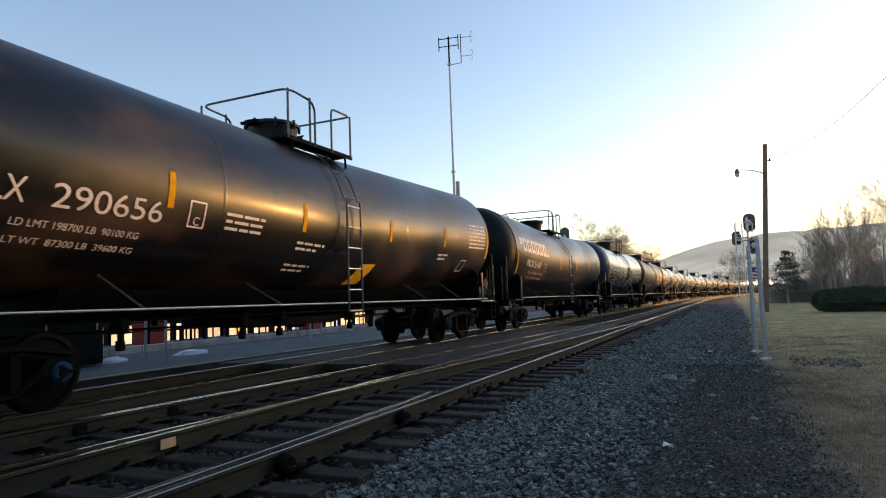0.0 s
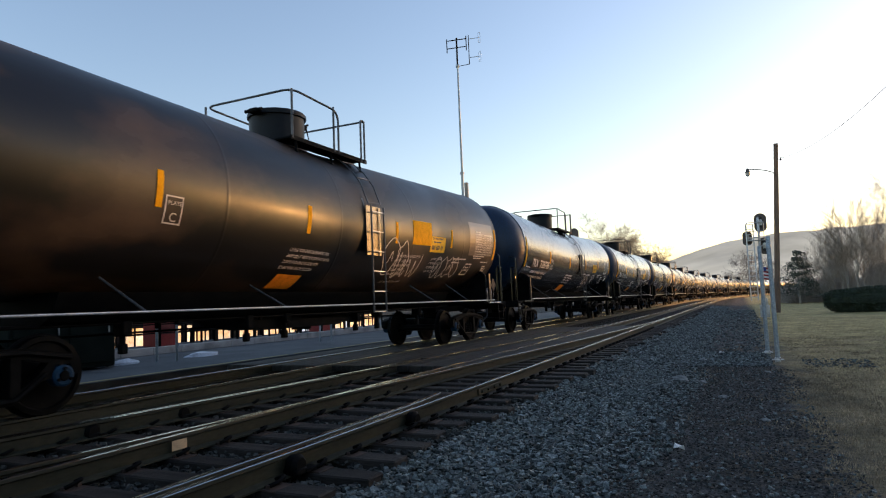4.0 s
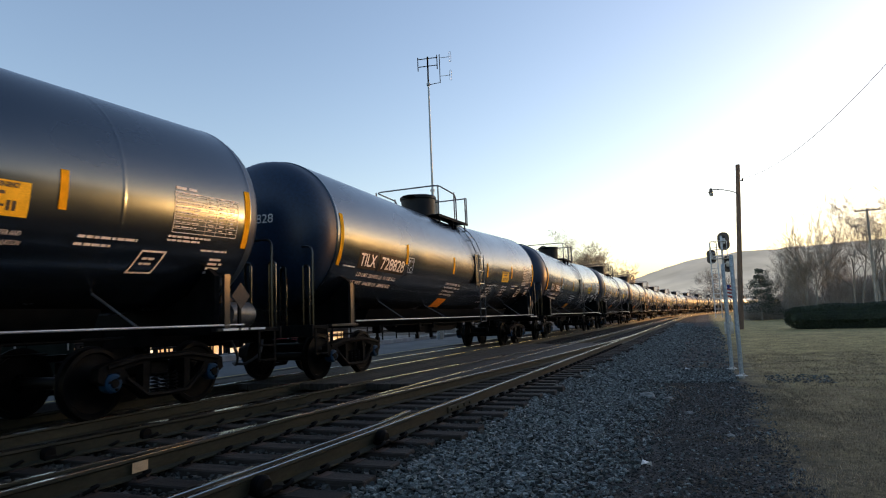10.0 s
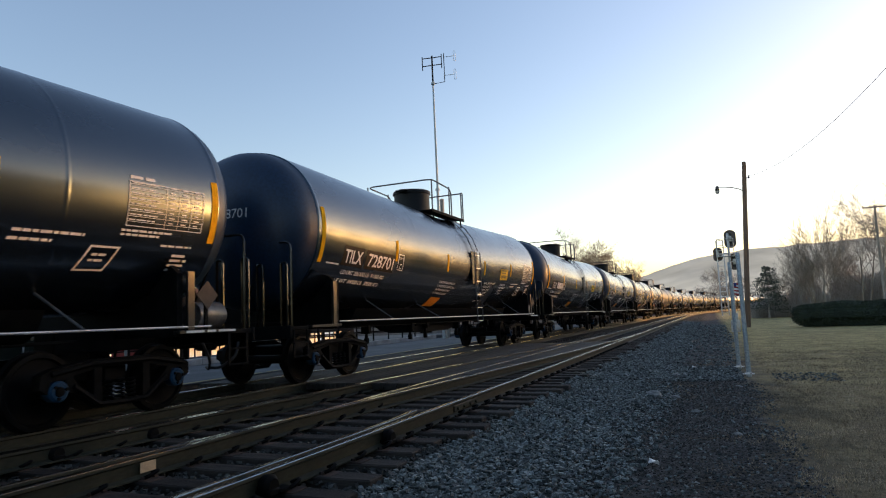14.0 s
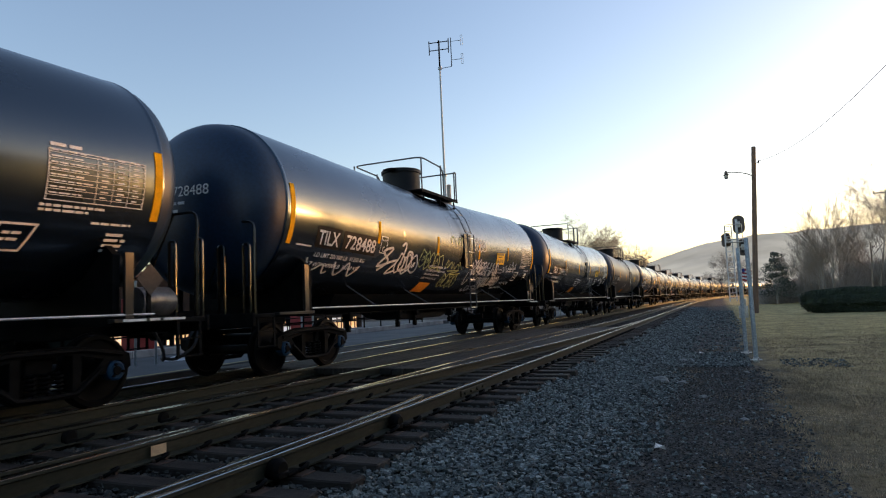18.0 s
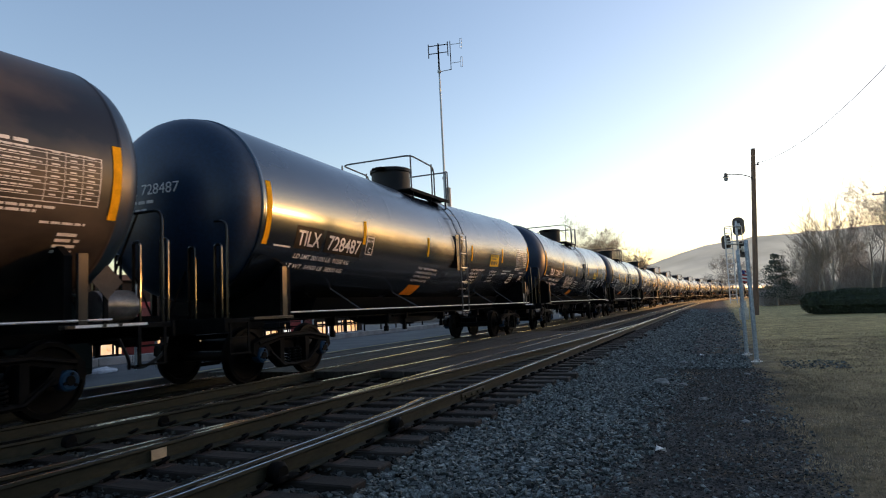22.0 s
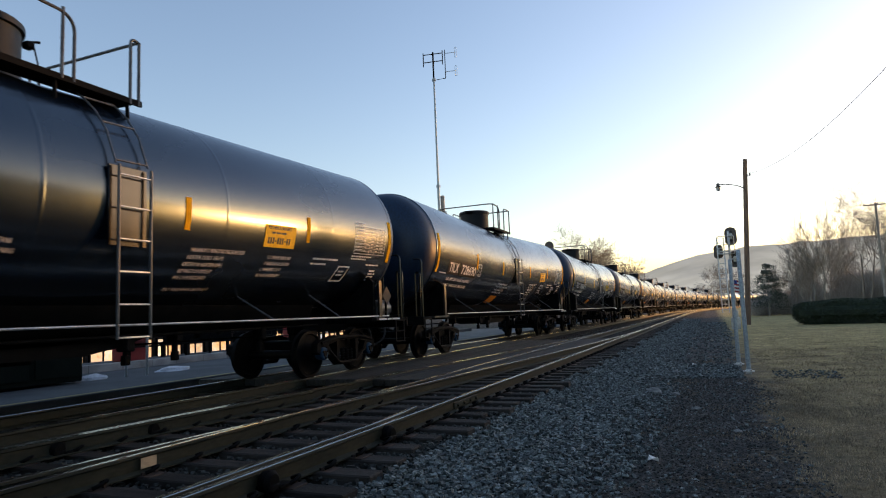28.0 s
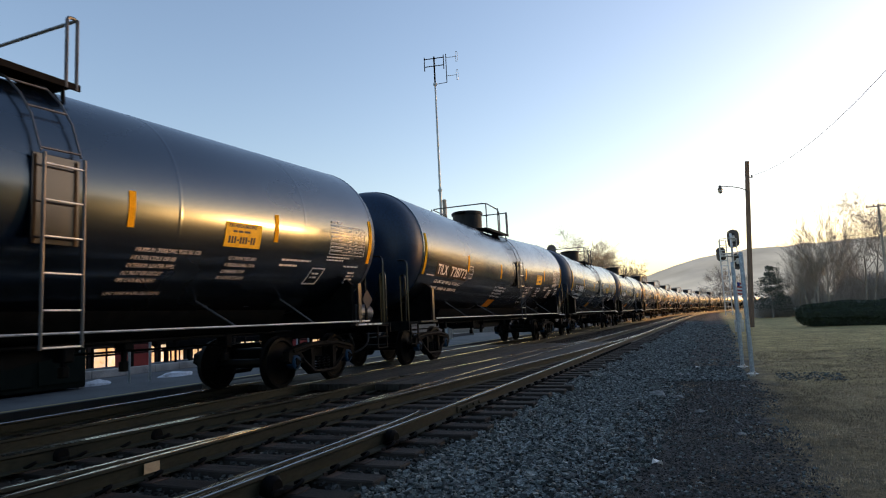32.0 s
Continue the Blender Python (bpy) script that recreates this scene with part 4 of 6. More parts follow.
NUMBERS = {2: "728785", 3: "728356", 4: "728831", 5: "728427", 6: "728828", 7: "728495", 8: "728476", 9: "728701", 11: "728486", 12: "728488", 13: "728493",
           14: "728808", 15: "728487", 16: "728477", 17: "728620", 19: "728431", 20: "728690", 21: "728508", 22: "728665", 23: "728772"}
LOADS = {5: ("LD LMT 202200 LB  91700 KG", "LT WT  83800 LB  38000 KG"), 6: ("LD LMT 201400 LB  91300 KG", "LT WT  84600 LB  38400 KG"), 11: ("LD LMT 201400 LB  91300 KG", "LT WT  84600 LB  38400 KG")}
CAR_LENGTH, SPEED, START = 18.13, 13.82, 48.04      # coupled length, metres a second, run of car 0's middle at the start
SLACK = {1: -0.35, -1: -0.5, -2: -0.7, -3: -0.7}       # older cars of other lengths
FIRST, LAST = -3, 36
CARS = {}


def build_train():
    plain_car, text, ink = make_car("tilx", "")
    common_marks(plain_car, ink)
    first_free = True
    for c in range(FIRST, LAST + 1):
        if c in (-3, -2):
            car, text, ink = make_car("worn", "")
            text("UTLX", 0.40, -7.05, -0.62, width=0.78)
            text("290656", 0.40, -5.98, -0.62, width=1.48)
            text("LD LMT 198700 LB  90100 KG", 0.13, -6.35, -0.88, width=1.6)
            text("LT WT  87300 LB  39600 KG", 0.13, -6.35, -1.10, width=1.6)
            part("stencil_frame", ring_bars(bmesh.new(), -4.05, -0.62, 0.30, 0.38, 0.025), ink, car, smooth=False)
            text("C", 0.17, -3.96, -0.58)
            for y, v, rows, k in ((-3.35, -0.36, (0.85, 0.8, 0.85), 2), (-1.6, -0.62, (0.8, 0.6), 3), (-1.7, -1.05, (0.7, 0.55), 4), (4.2, -0.6, (0.6, 0.45), 5), (6.15, 0.30, (1.25,) * 7, 6)):
                tagged(part("stencil", bars(bmesh.new(), y, v, rows, 0.045, 0.105, k, 0.1), ink, car, smooth=False), kind="stuff")
            part("notice", patch(bmesh.new(), 0.45, 1.00, -1.42, -0.88, 0.008, 0.5), M["yellow_plate"], car, "yellow notice panel", smooth=False)
            part("stencil_frame", ring_bars(bmesh.new(), 5.7, -1.05, 0.40, 0.36, 0.028, 0.3), ink, car, smooth=False)
        elif c == -1:
            car, text, ink = make_car("brand", "")
            bm = bmesh.new()            # the word mark as plain blocks
            for k in range(6):
                y = -6.95 + k * 0.53
                for q in ((y, y + 0.44, 0.0, 0.13), (y, y + 0.44, 0.36, 0.49), (y, y + 0.15, 0.13, 0.36), (y + 0.31, y + 0.44, 0.13, 0.36)):
                    patch(bm, *q, 0.010)
            patch(bm, -3.74, -3.60, 0.0, 0.14, 0.010)
            part("word_mark", bm, M["white"], car, "large white word mark", smooth=False)
            end_mark(car, "PROX 51146", M["white"], 0.28)
            text("PROX 51146", 0.36, -6.45, -0.52, width=1.75, bold=0.006)
            text("LD LMT 205500 LB  93150 KG", 0.12, -6.0, -0.78, width=2.0)
            text("LT WT  80500 LB  36550 KG", 0.12, -6.0, -0.98, width=2.0)
            bm = ring_bars(bmesh.new(), -4.1, -0.62, 0.3, 0.34, 0.02)
            part("stencil", bm, ink, car, smooth=False)
            part("stencil", patch(bmesh.new(), -7.35, -7.0, 0.22, 0.48), M["white"], car, "grey paper patch", smooth=False)
            part("stencil", bars(bmesh.new(), 6.85, 0.1, (0.6, 0.6, 0.6), 0.06, 0.1, 4, 0.0), ink, car, smooth=False)
        elif c == 0:
            car, text, ink = make_car("orange", "")
            text("UTLX 674222", 0.38, -6.3, -0.42, width=2.5, bold=0.006)
            text("THE TANK CAR PEOPLE", 0.15, -6.35, -0.62, width=1.6)
            text("LD LMT 205100 LB  93000 KG", 0.12, -6.5, -0.86, width=2.0)
            text("LT WT  80900 LB  36700 KG", 0.12, -6.6, -1.04, width=2.0)
            bm = ring_bars(bmesh.new(), -3.3, -0.55, 0.3, 0.34, 0.02)
            bars(bm, -7.4, -0.72, (0.8,), 0.04, 0.1, 3, 0.0)
            part("stencil", bm, ink, car, smooth=False)
            end_mark(car, "UTLX 674222", ink)
        elif c == 1:
            car, text, ink = make_car("brown", "")
            common_marks(car, M["spray_white"])
            part("notice", patch(bmesh.new(), 5.70, 7.46, -0.52, 0.42, 0.007), M["film"], car, "pale varnished panel under the inspection table", smooth=False)
            part("notice", patch(bmesh.new(), 2.35, 3.3, -0.35, 0.2, 0.009), M["yellow"], car, "large yellow panel", smooth=False)
            bm = scrawl(bmesh.new(), bubble_word(3.75, -1.15, 4, 0.42, 0.55, 4) + hand_word(1.9, -1.2, 1.1, 0.7, 4, 2) + bubble_word(1.2, -1.1, 2, 0.6, 0.8, 6), 0.022)
            scrawl(bm, [[(0.3, 0.5), (0.35, 0.25), (0.55, 0.3), (0.45, 0.05), (0.7, 0.0), (0.6, -0.25), (0.85, -0.3), (0.75, -0.55)]], 0.03)
            part("graffiti", bm, M["spray_white"], car, "thin white sprayed scrawl", smooth=False)
        elif c == 14:
            car, text, ink = make_car("dusty", "")
            common_marks(car, ink)
        elif c in (4, 20):
            car, text, ink = make_car("tilx", "short")
            common_marks(car, ink, 0.45)
            if c == 4:
                part("notice", patch(bmesh.new(), -0.34, 0.26, -1.52, -0.86, 0.008, 0.25), M["yellow_plate"], car, "yellow notice panel", smooth=False)
        else:
            car = plain_car if first_free else copy_thing(plain_car, Matrix())
            first_free = False
            CARS[c] = car
            continue
        CARS[c] = car
    for c in range(2, LAST + 1):
        number_marks(CARS[c], "TILX", NUMBERS.get(c), M["white"], LOADS.get(c), 0.5 if c == 14 else 0.0)
    # sprayed tags
    bm = scrawl(bmesh.new(), hand_word(1.0, -0.78, 0.7, 0.40, 4, 3) + bubble_word(2.15, -1.12, 3, 0.24, 0.36, 5) + hand_word(2.1, -0.80, 0.7, 0.16, 4, 8), 0.024)
    part("graffiti", bm, M["spray_green"], CARS[11], "yellow-green sprayed tags", smooth=False)
    bm = scrawl(bmesh.new(), [[(-4.3, -1.0), (-4.0, -0.75), (-4.3, -0.55), (-3.9, -0.45), (-4.4, -0.9), (-3.6, -0.7), (-3.9, -1.05), (-3.5, -0.95)],
                              [(-3.5, -0.35), (-3.3, -0.3), (-3.4, -0.9), (-3.0, -0.85), (-2.9, -0.5), (-3.15, -0.5), (-3.0, -0.95)]], 0.06)
    scrawl(bm, bubble_word(-3.6, -0.98, 3, 0.40, 0.45, 9) + hand_word(-6.9, -1.25, 1.9, 0.35, 4, 8), 0.045)
    part("graffiti", bm, M["spray_white"], CARS[12], "white sprayed outline letters", smooth=False)
    bm = scrawl(bmesh.new(), bubble_word(-2.45, -0.78, 5, 0.32, 0.42, 2) + bubble_word(-0.75, -1.28, 4, 0.30, 0.42, 7) + hand_word(-0.85, -0.70, 1.2, 0.26, 5, 5)
                + [[(-0.6, -0.78), (0.2, -0.72), (-0.4, -0.86), (0.35, -0.82)]] + hand_word(-0.6, 0.0, 0.9, 0.3, 4, 9), 0.026)
    part("graffiti", bm, M["spray_green"], CARS[12], "yellow-green sprayed tags", smooth=False)
    bm = scrawl(bmesh.new(), bubble_word(1.1, -0.10, 4, 0.30, 0.36, 1) + hand_word(4.2, -0.78, 1.4, 0.44, 4, 3) + hand_word(1.3, -1.52, 1.6, 0.18, 6, 6) + hand_word(4.6, -1.28, 0.9, 0.17, 4, 7)
                + hand_word(4.0, -1.46, 1.1, 0.10, 6, 11) + bubble_word(0.98, -1.2, 1, 0.30, 0.55, 5), 0.032)
    part("graffiti", bm, M["spray_white"], CARS[12], "thin white sprayed tags", smooth=False)
    bm = scrawl(bmesh.new(), bubble_word(1.18, -0.82, 5, 0.28, 0.40, 12) + bubble_word(3.32, -1.30, 4, 0.25, 0.33, 13), 0.048)
    part("graffiti", bm, M["spray_white"], CARS[12], "thick white sprayed outline letters", smooth=False)
    for word, size, y, v, w in (("HAS", 0.56, 2.50, -0.86, 1.12), ("SMALL", 0.46, 2.28, -1.31, 0.98)):
        word_ob = part("graffiti", lettering(word, size, y, v, width=w, bold=0.032, off=0.013), M["spray_white"], CARS[12], "white sprayed outline letters", smooth=False)
        part("letter_fill", lettering(word, size, y + 0.03, v, width=w - 0.06, bold=-0.008, off=0.018), M["panel"], word_ob, smooth=False)
    bm = scrawl(bmesh.new(), bubble_word(-3.7, -1.1, 7, 0.26, 0.55, 21), 0.03)
    part("graffiti", bm, M["spray_white"], CARS[16], "white sprayed outline letters", smooth=False)
    for ob in CARS[-1].children:            # the tank of this car sits lower
        if ob.name.split(".")[0] in ("tank", "lettering", "stencil", "word_mark", "dome", "railing", "rail_post", "walkway", "walkway_support", "reflective_stripe", "ladder", "ladder_backing"):
            ob.matrix_basis = Matrix.Translation((0, 0, -0.30 if "stripe" in ob.name and ob.data.vertices[0].co.y < -7 else -0.12))
    for c in range(FIRST, LAST + 1):
        p, q = car_place(c, 0.0)
        CARS[c].matrix_basis = pose(p.x, p.y, p.z, 0, 0, -math.degrees(q))


def run(t):
    """Metres that the train has gone since the start: it gains a little speed."""
    ease = ((0, 0.0), (4, -0.12), (5, -0.25), (6, -0.03), (7, 0.1), (8, 0.03), (10, 0.0), (11, 0.16), (12, 0.0), (13, 0.0), (14, 0.05),
            (16, 0.02), (17, 0.1), (18, 0.33), (19, 0.08), (20, 0.06), (22, 0.0), (23, 0.04), (24, 0.1), (27, 0.0), (28, 0.2), (29, 0.0), (30, 0.18), (31, 0.09), (32, 0.03))        # slack that runs in and out
    k = next(i for i in range(len(ease) - 1) if t <= ease[i + 1][0] + 1e-6)
    (t0, a), (t1, b) = ease[k], ease[k + 1]
    u = (t - t0) / (t1 - t0)
    return SPEED * t - 0.06 + 0.0024 * (t - 16.5) ** 2 + a + (b - a) * u * u * (3 - 2 * u)


def car_place(c, t):
    """Where the middle of car c is at t, from the places of its two trucks on the track."""
    s = START + CAR_LENGTH * c - run(t) + SLACK.get(c, 0.0)
    a, b = on_track(s - TRUCK, TRAIN_X)[0], on_track(s + TRUCK, TRAIN_X)[0]
    d = b - a
    return (a + b) / 2, math.atan2(d.x, d.y)


build_train()


# ---- tracks ----
def build_tracks():
    train = thing("railway_track", "main track with worn rails on creosoted ties", "railway track", kind="structure")
    near = thing("railway_track", "near track with rusty-sided rails, ties and spring clips", "railway track", kind="structure")
    ys = span(-30, 94, 4) + span(96, 330, 6)
    for x in (-GAUGE / 2, GAUGE / 2):
        part("rail", rail_mesh([on_track(s, TRAIN_X + x)[0] for s in ys], "rail_top"), None, train)
    for x in (-GAUGE / 2, GAUGE / 2):
        part("rail", rail_mesh([on_track(s, NEAR_X + x)[0] for s in ys]), None, near)
    turn = thing("turnout", "turnout rails of a crossover with frog and guard rails", "railway track", kind="structure")
    ty = span(-6, 36.5, 1.2)
    part("rail", rail_mesh([Vector((turnout_x(y), y, -0.001)) for y in ty]), None, turn)
    part("rail", rail_mesh([Vector((turnout_x(y) - GAUGE, y, -0.001)) for y in ty]), None, turn)
    # guard rail beside the near running rail, flared at its end
    gx = NEAR_X + GAUGE / 2 - 0.115
    part("guard_rail", rail_mesh([Vector((gx - 0.06 * max(0, (y - 6.0)) ** 2, y, 0.006)) for y in span(2.0, 7.2, 0.4)]), None, turn)
    part("guard_rail", rail_mesh([Vector((turnout_x(y) - GAUGE + 0.115 + 0.06 * max(0, y - 7.5) ** 2, y, 0.006)) for y in span(2.0, 8.6, 0.4)]), None, turn)
    # ties: long ones carry both routes of the turnout
    shared = {}
    rnd = random.Random(5)

    def tie(parent, x, y, length, turn_z=0.0):
        key = round(length, 1)
        if key not in shared:
            bm = bmesh.new()
            box(bm, (0, 0, 0), (length, 0.23, 0.18), 0.012)
            shared[key] = finish(bm, "tie", M["tie"], False)
        part("tie", shared[key], None, parent, at=pose(x, y, -0.275 + rnd.uniform(-0.006, 0.006), 0, 0, rnd.uniform(-1.2, 1.2) + turn_z))

    bm = bmesh.new()
    box(bm, (0, 0, 0), (0.40, 0.20, 0.02), 0.004)
    for k in (-0.105, 0.105):
        for j in (-0.06, 0.06):
            box(bm, (k, j, 0.02), (0.03, 0.03, 0.035))
    plate = finish(bm, "tie_plate", M["rust_plate"], False)
    bm = bmesh.new()
    for k in (-1, 1):
        tube(bm, bend([(k * 0.06, -0.05, 0.0), (k * 0.17, -0.05, 0.04), (k * 0.17, 0.05, 0.07), (k * 0.08, 0.05, 0.04)], 0.03, 3), 0.017, 5)
    clip = finish(bm, "rail_clip", M["grime"], True)
    y = -3.0
    while y < 62:
        left = turnout_x(y) - GAUGE - 0.55 if y < 37 else NEAR_X - 1.3
        left = min(left, NEAR_X - 1.3)
        right = NEAR_X + 1.32 + rnd.choice((-0.1, 0.0, 0.0, 0.1, 0.2))
        tie(near, (left + right) / 2, y, right - left)
        if 1.5 < y < 26:
            for x in (NEAR_X + GAUGE / 2, NEAR_X - GAUGE / 2, turnout_x(y) - GAUGE):
                part("tie_plate", plate, None, near, at=pose(x, y, -0.188))
                part("rail_clip", clip, None, near, at=pose(x, y, -0.178))
        y += 0.52
    y = -3.0
    while y < 45:
        tie(train, TRAIN_X, y, 2.6)
        y += 0.56
    # clamped braces on the outer side of two rails
    bm = bmesh.new()
    lathe(bm, [(0.03, 0.0), (0.085, 0.005), (0.09, 0.07), (0.06, 0.10)], 14, "x", (0.03, 0, -0.10))
    box(bm, (0.06, 0, -0.14), (0.16, 0.14, 0.05), 0.01)
    box(bm, (0.10, 0.12, -0.15), (0.10, 0.16, 0.03), 0.008)
    brace = finish(bm, "rail_brace", M["grime"])
    for x, y in ((NEAR_X + GAUGE / 2, 4.05), (NEAR_X + GAUGE / 2, 6.0), (turnout_x(5) - GAUGE, 4.6), (turnout_x(6) - GAUGE, 5.75), (NEAR_X + GAUGE / 2, 2.6)):
        part("rail_brace", brace, None, turn, at=pose(x, y, 0))
    bm = bmesh.new()
    box(bm, (0, 0, 0), (0.004, 0.17, 0.09), 0)
    tagged(part("metal_tag", bm, M["tag"], turn, "small tan metal tag", at=pose(NEAR_X - GAUGE / 2 + 0.045, 4.32, -0.085)))
    # joint bars
    bm = bmesh.new()
    box(bm, (0, 0, -0.095), (0.03, 0.9, 0.085), 0.01)
    for k in (-0.35, -0.12, 0.12, 0.35):
        lathe(bm, [(0.02, 0.012), (0.02, 0.04)], 6, "x", (0, k, -0.095))
    joint = finish(bm, "joint_bar", M["rail_side"], False)
    for x, y in ((NEAR_X + GAUGE / 2 + 0.02, 8.4), (NEAR_X - GAUGE / 2 + 0.02, 9.6), (turnout_x(7) - GAUGE + 0.02, 7.0)):
        part("joint_bar", joint, None, turn, at=pose(x, y, 0))


M["tag"] = plain("tan_metal_tag", (0.55, 0.38, 0.22), 0.5)
build_tracks()


def build_ballast():
    """Loose crushed stone: one heap of separate stones along the shoulder and between the ties."""
    rng = np.random.default_rng(3)
    cube = np.array([(x, y, z) for x in (-1, 1) for y in (-1, 1) for z in (-1, 1)], float)
    quads = [(0, 1, 3, 2), (4, 6, 7, 5), (0, 4, 5, 1), (2, 3, 7, 6), (0, 2, 6, 4), (1, 5, 7, 3)]
    shoulder = [(-2.75, -0.7, 2.0, 7.0, 11000), (-2.75, -0.7, 7.0, 14.0, 11000), (-2.75, -0.9, 14.0, 30.0, 10000), (-2.75, -1.2, 30.0, 70.0, 13000), (-1.2, 0.8, 2.6, 14.0, 2600),
                (1.1, 2.3, 14.6, 16.2, 330), (-1.3, 0.5, 14.6, 18.0, 1500), (-1.4, 0.6, 18.0, 30.0, 900), (-1.6, 0.8, 30.0, 60.0, 1500)]
    bed = [(-6.6, -2.7, 1.5, 9.0, 9500), (-6.6, -2.7, 9.0, 22.0, 7000), (-6.6, -2.7, 22.0, 45.0, 4000), (-7.2, -6.4, 2.0, 11.0, 1200)]

    def stones(zones):
        verts, faces = [], []
        for x0, x1, y0, y1, n in zones:
            for _ in range(n):
                x, y = rng.uniform(x0, x1), rng.uniform(y0, y1)
                edge = -1.55 + 0.35 * noise.noise(Vector((y * 0.45, x * 0.2, 2)))
                if x0 == -2.75 and x > edge and rng.random() < ((x - edge) / 1.0) ** 0.7:
                    continue
                s = rng.uniform(0.012, 0.030) * (1.0 if y < 14 else (1.3 if y < 30 else 1.8))
                if x > -1.25 and x0 > -1.3:
                    s *= 0.4 + 0.3 * rng.random()
                v = cube * rng.uniform(0.5, 1.2, (8, 3)) * s * np.array([1.0, rng.uniform(0.5, 1.3), rng.uniform(0.35, 0.8)])
                q = rng.uniform(0, math.tau)
                k = rng.uniform(-0.7, 0.7)
                rot = np.array([(math.cos(q), -math.sin(q), 0), (math.sin(q), math.cos(q), 0), (0, 0, 1)]) @ np.array([(1, 0, 0), (0, math.cos(k), -math.sin(k)), (0, math.sin(k), math.cos(k))])
                z = ground_height(x, y) + rng.uniform(-0.004, 0.03) + 0.05 * max(0.0, min(1.0, (-2.3 - x) / 0.4)) if x > -2.75 else -0.258 + rng.uniform(0, 0.04)
                base = len(verts)
                verts += [tuple(p) for p in (v @ rot.T + np.array([x, y, z]))]
                faces += [tuple(base + i for i in f) for f in quads]
        return verts, faces
    clods, clod_faces = [], []
    for _ in range(34000):
        x, y = rng.uniform(-1.5, 1.2), 2.4 + 13 * rng.random() ** 1.5
        if x > 0.7 + 0.5 * noise.noise(Vector((x, y * 0.7, 5))) or rng.random() < (x - 0.2) / 1.2:
            continue
        s = rng.uniform(0.004, 0.012)
        v = cube * rng.uniform(0.4, 1.2, (8, 3)) * s * np.array([1.2, 1.0, 0.7])
        base = len(clods)
        clods += [tuple(p) for p in (v + np.array([x, y, ground_height(x, y) + rng.uniform(-0.002, 0.012)]))]
        clod_faces += [tuple(base + i for i in f) for f in quads]
    tagged(new("cinders", raw_mesh("cinders", clods, clod_faces, M["cinder"])), "crumbly dark cinders and earth on the path", "cinders", kind="stuff")
    ob = new("ballast", raw_mesh("ballast", *stones(shoulder), M["ballast"]))
    tagged(ob, "blue-grey crushed stone ballast beside the near track", "ballast", kind="stuff")
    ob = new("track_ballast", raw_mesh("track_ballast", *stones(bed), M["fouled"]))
    tagged(ob, "greasy dark crushed stone between the ties", "ballast", kind="stuff")


build_ballast()


# ---- distance ----
def build_hill():
    prof = [(-40, 0.6), (-22, 0.4), (-14, 0.6), (-9, 1.7), (-5, 3.0), (-3, 3.65), (-1, 4.15), (2.6, 4.58), (7, 4.62), (13, 4.7), (18, 3.2), (25, 1.8), (45, 1.3), (70, 1.5), (100, 1.0)]

    def el(a):
        for (a0, e0), (a1, e1) in zip(prof, prof[1:]):
            if a0 <= a <= a1:
                return e0 + (e1 - e0) * (a - a0) / (a1 - a0)
        return 0.5
    verts, faces = [], []
    azs = [-40 + 0.7 * i for i in range(201)]
    for az in azs:
        q = radians(az)
        for k in range(7):
            t = k / 6
            d = 1300 + 700 * t
            z = d * math.tan(radians(el(az))) * (t ** 0.8) + 5 * noise.noise(Vector((az * 0.8, t * 4, 0))) * t - 6 * (1 - t)
            verts.append((d * math.sin(q), d * math.cos(q), z))
    for i in range(len(azs) - 1):
        for k in range(6):
            faces.append((i * 7 + k, (i + 1) * 7 + k, (i + 1) * 7 + k + 1, i * 7 + k + 1))
    # haze is mixed into the ridge's colour, and emission lifts it further
    m = material("haze_painted_hillside", (0.285, 0.258, 0.185), 1.0, second=(0.32, 0.292, 0.218), scale=0.010, fine=0.004, bump=0.0, emit=1.12, rough_var=0.0)
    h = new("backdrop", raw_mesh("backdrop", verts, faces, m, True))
    tagged(h, "long wooded ridge with evening haze painted into its pale colour", "hill", kind="structure")


build_hill()


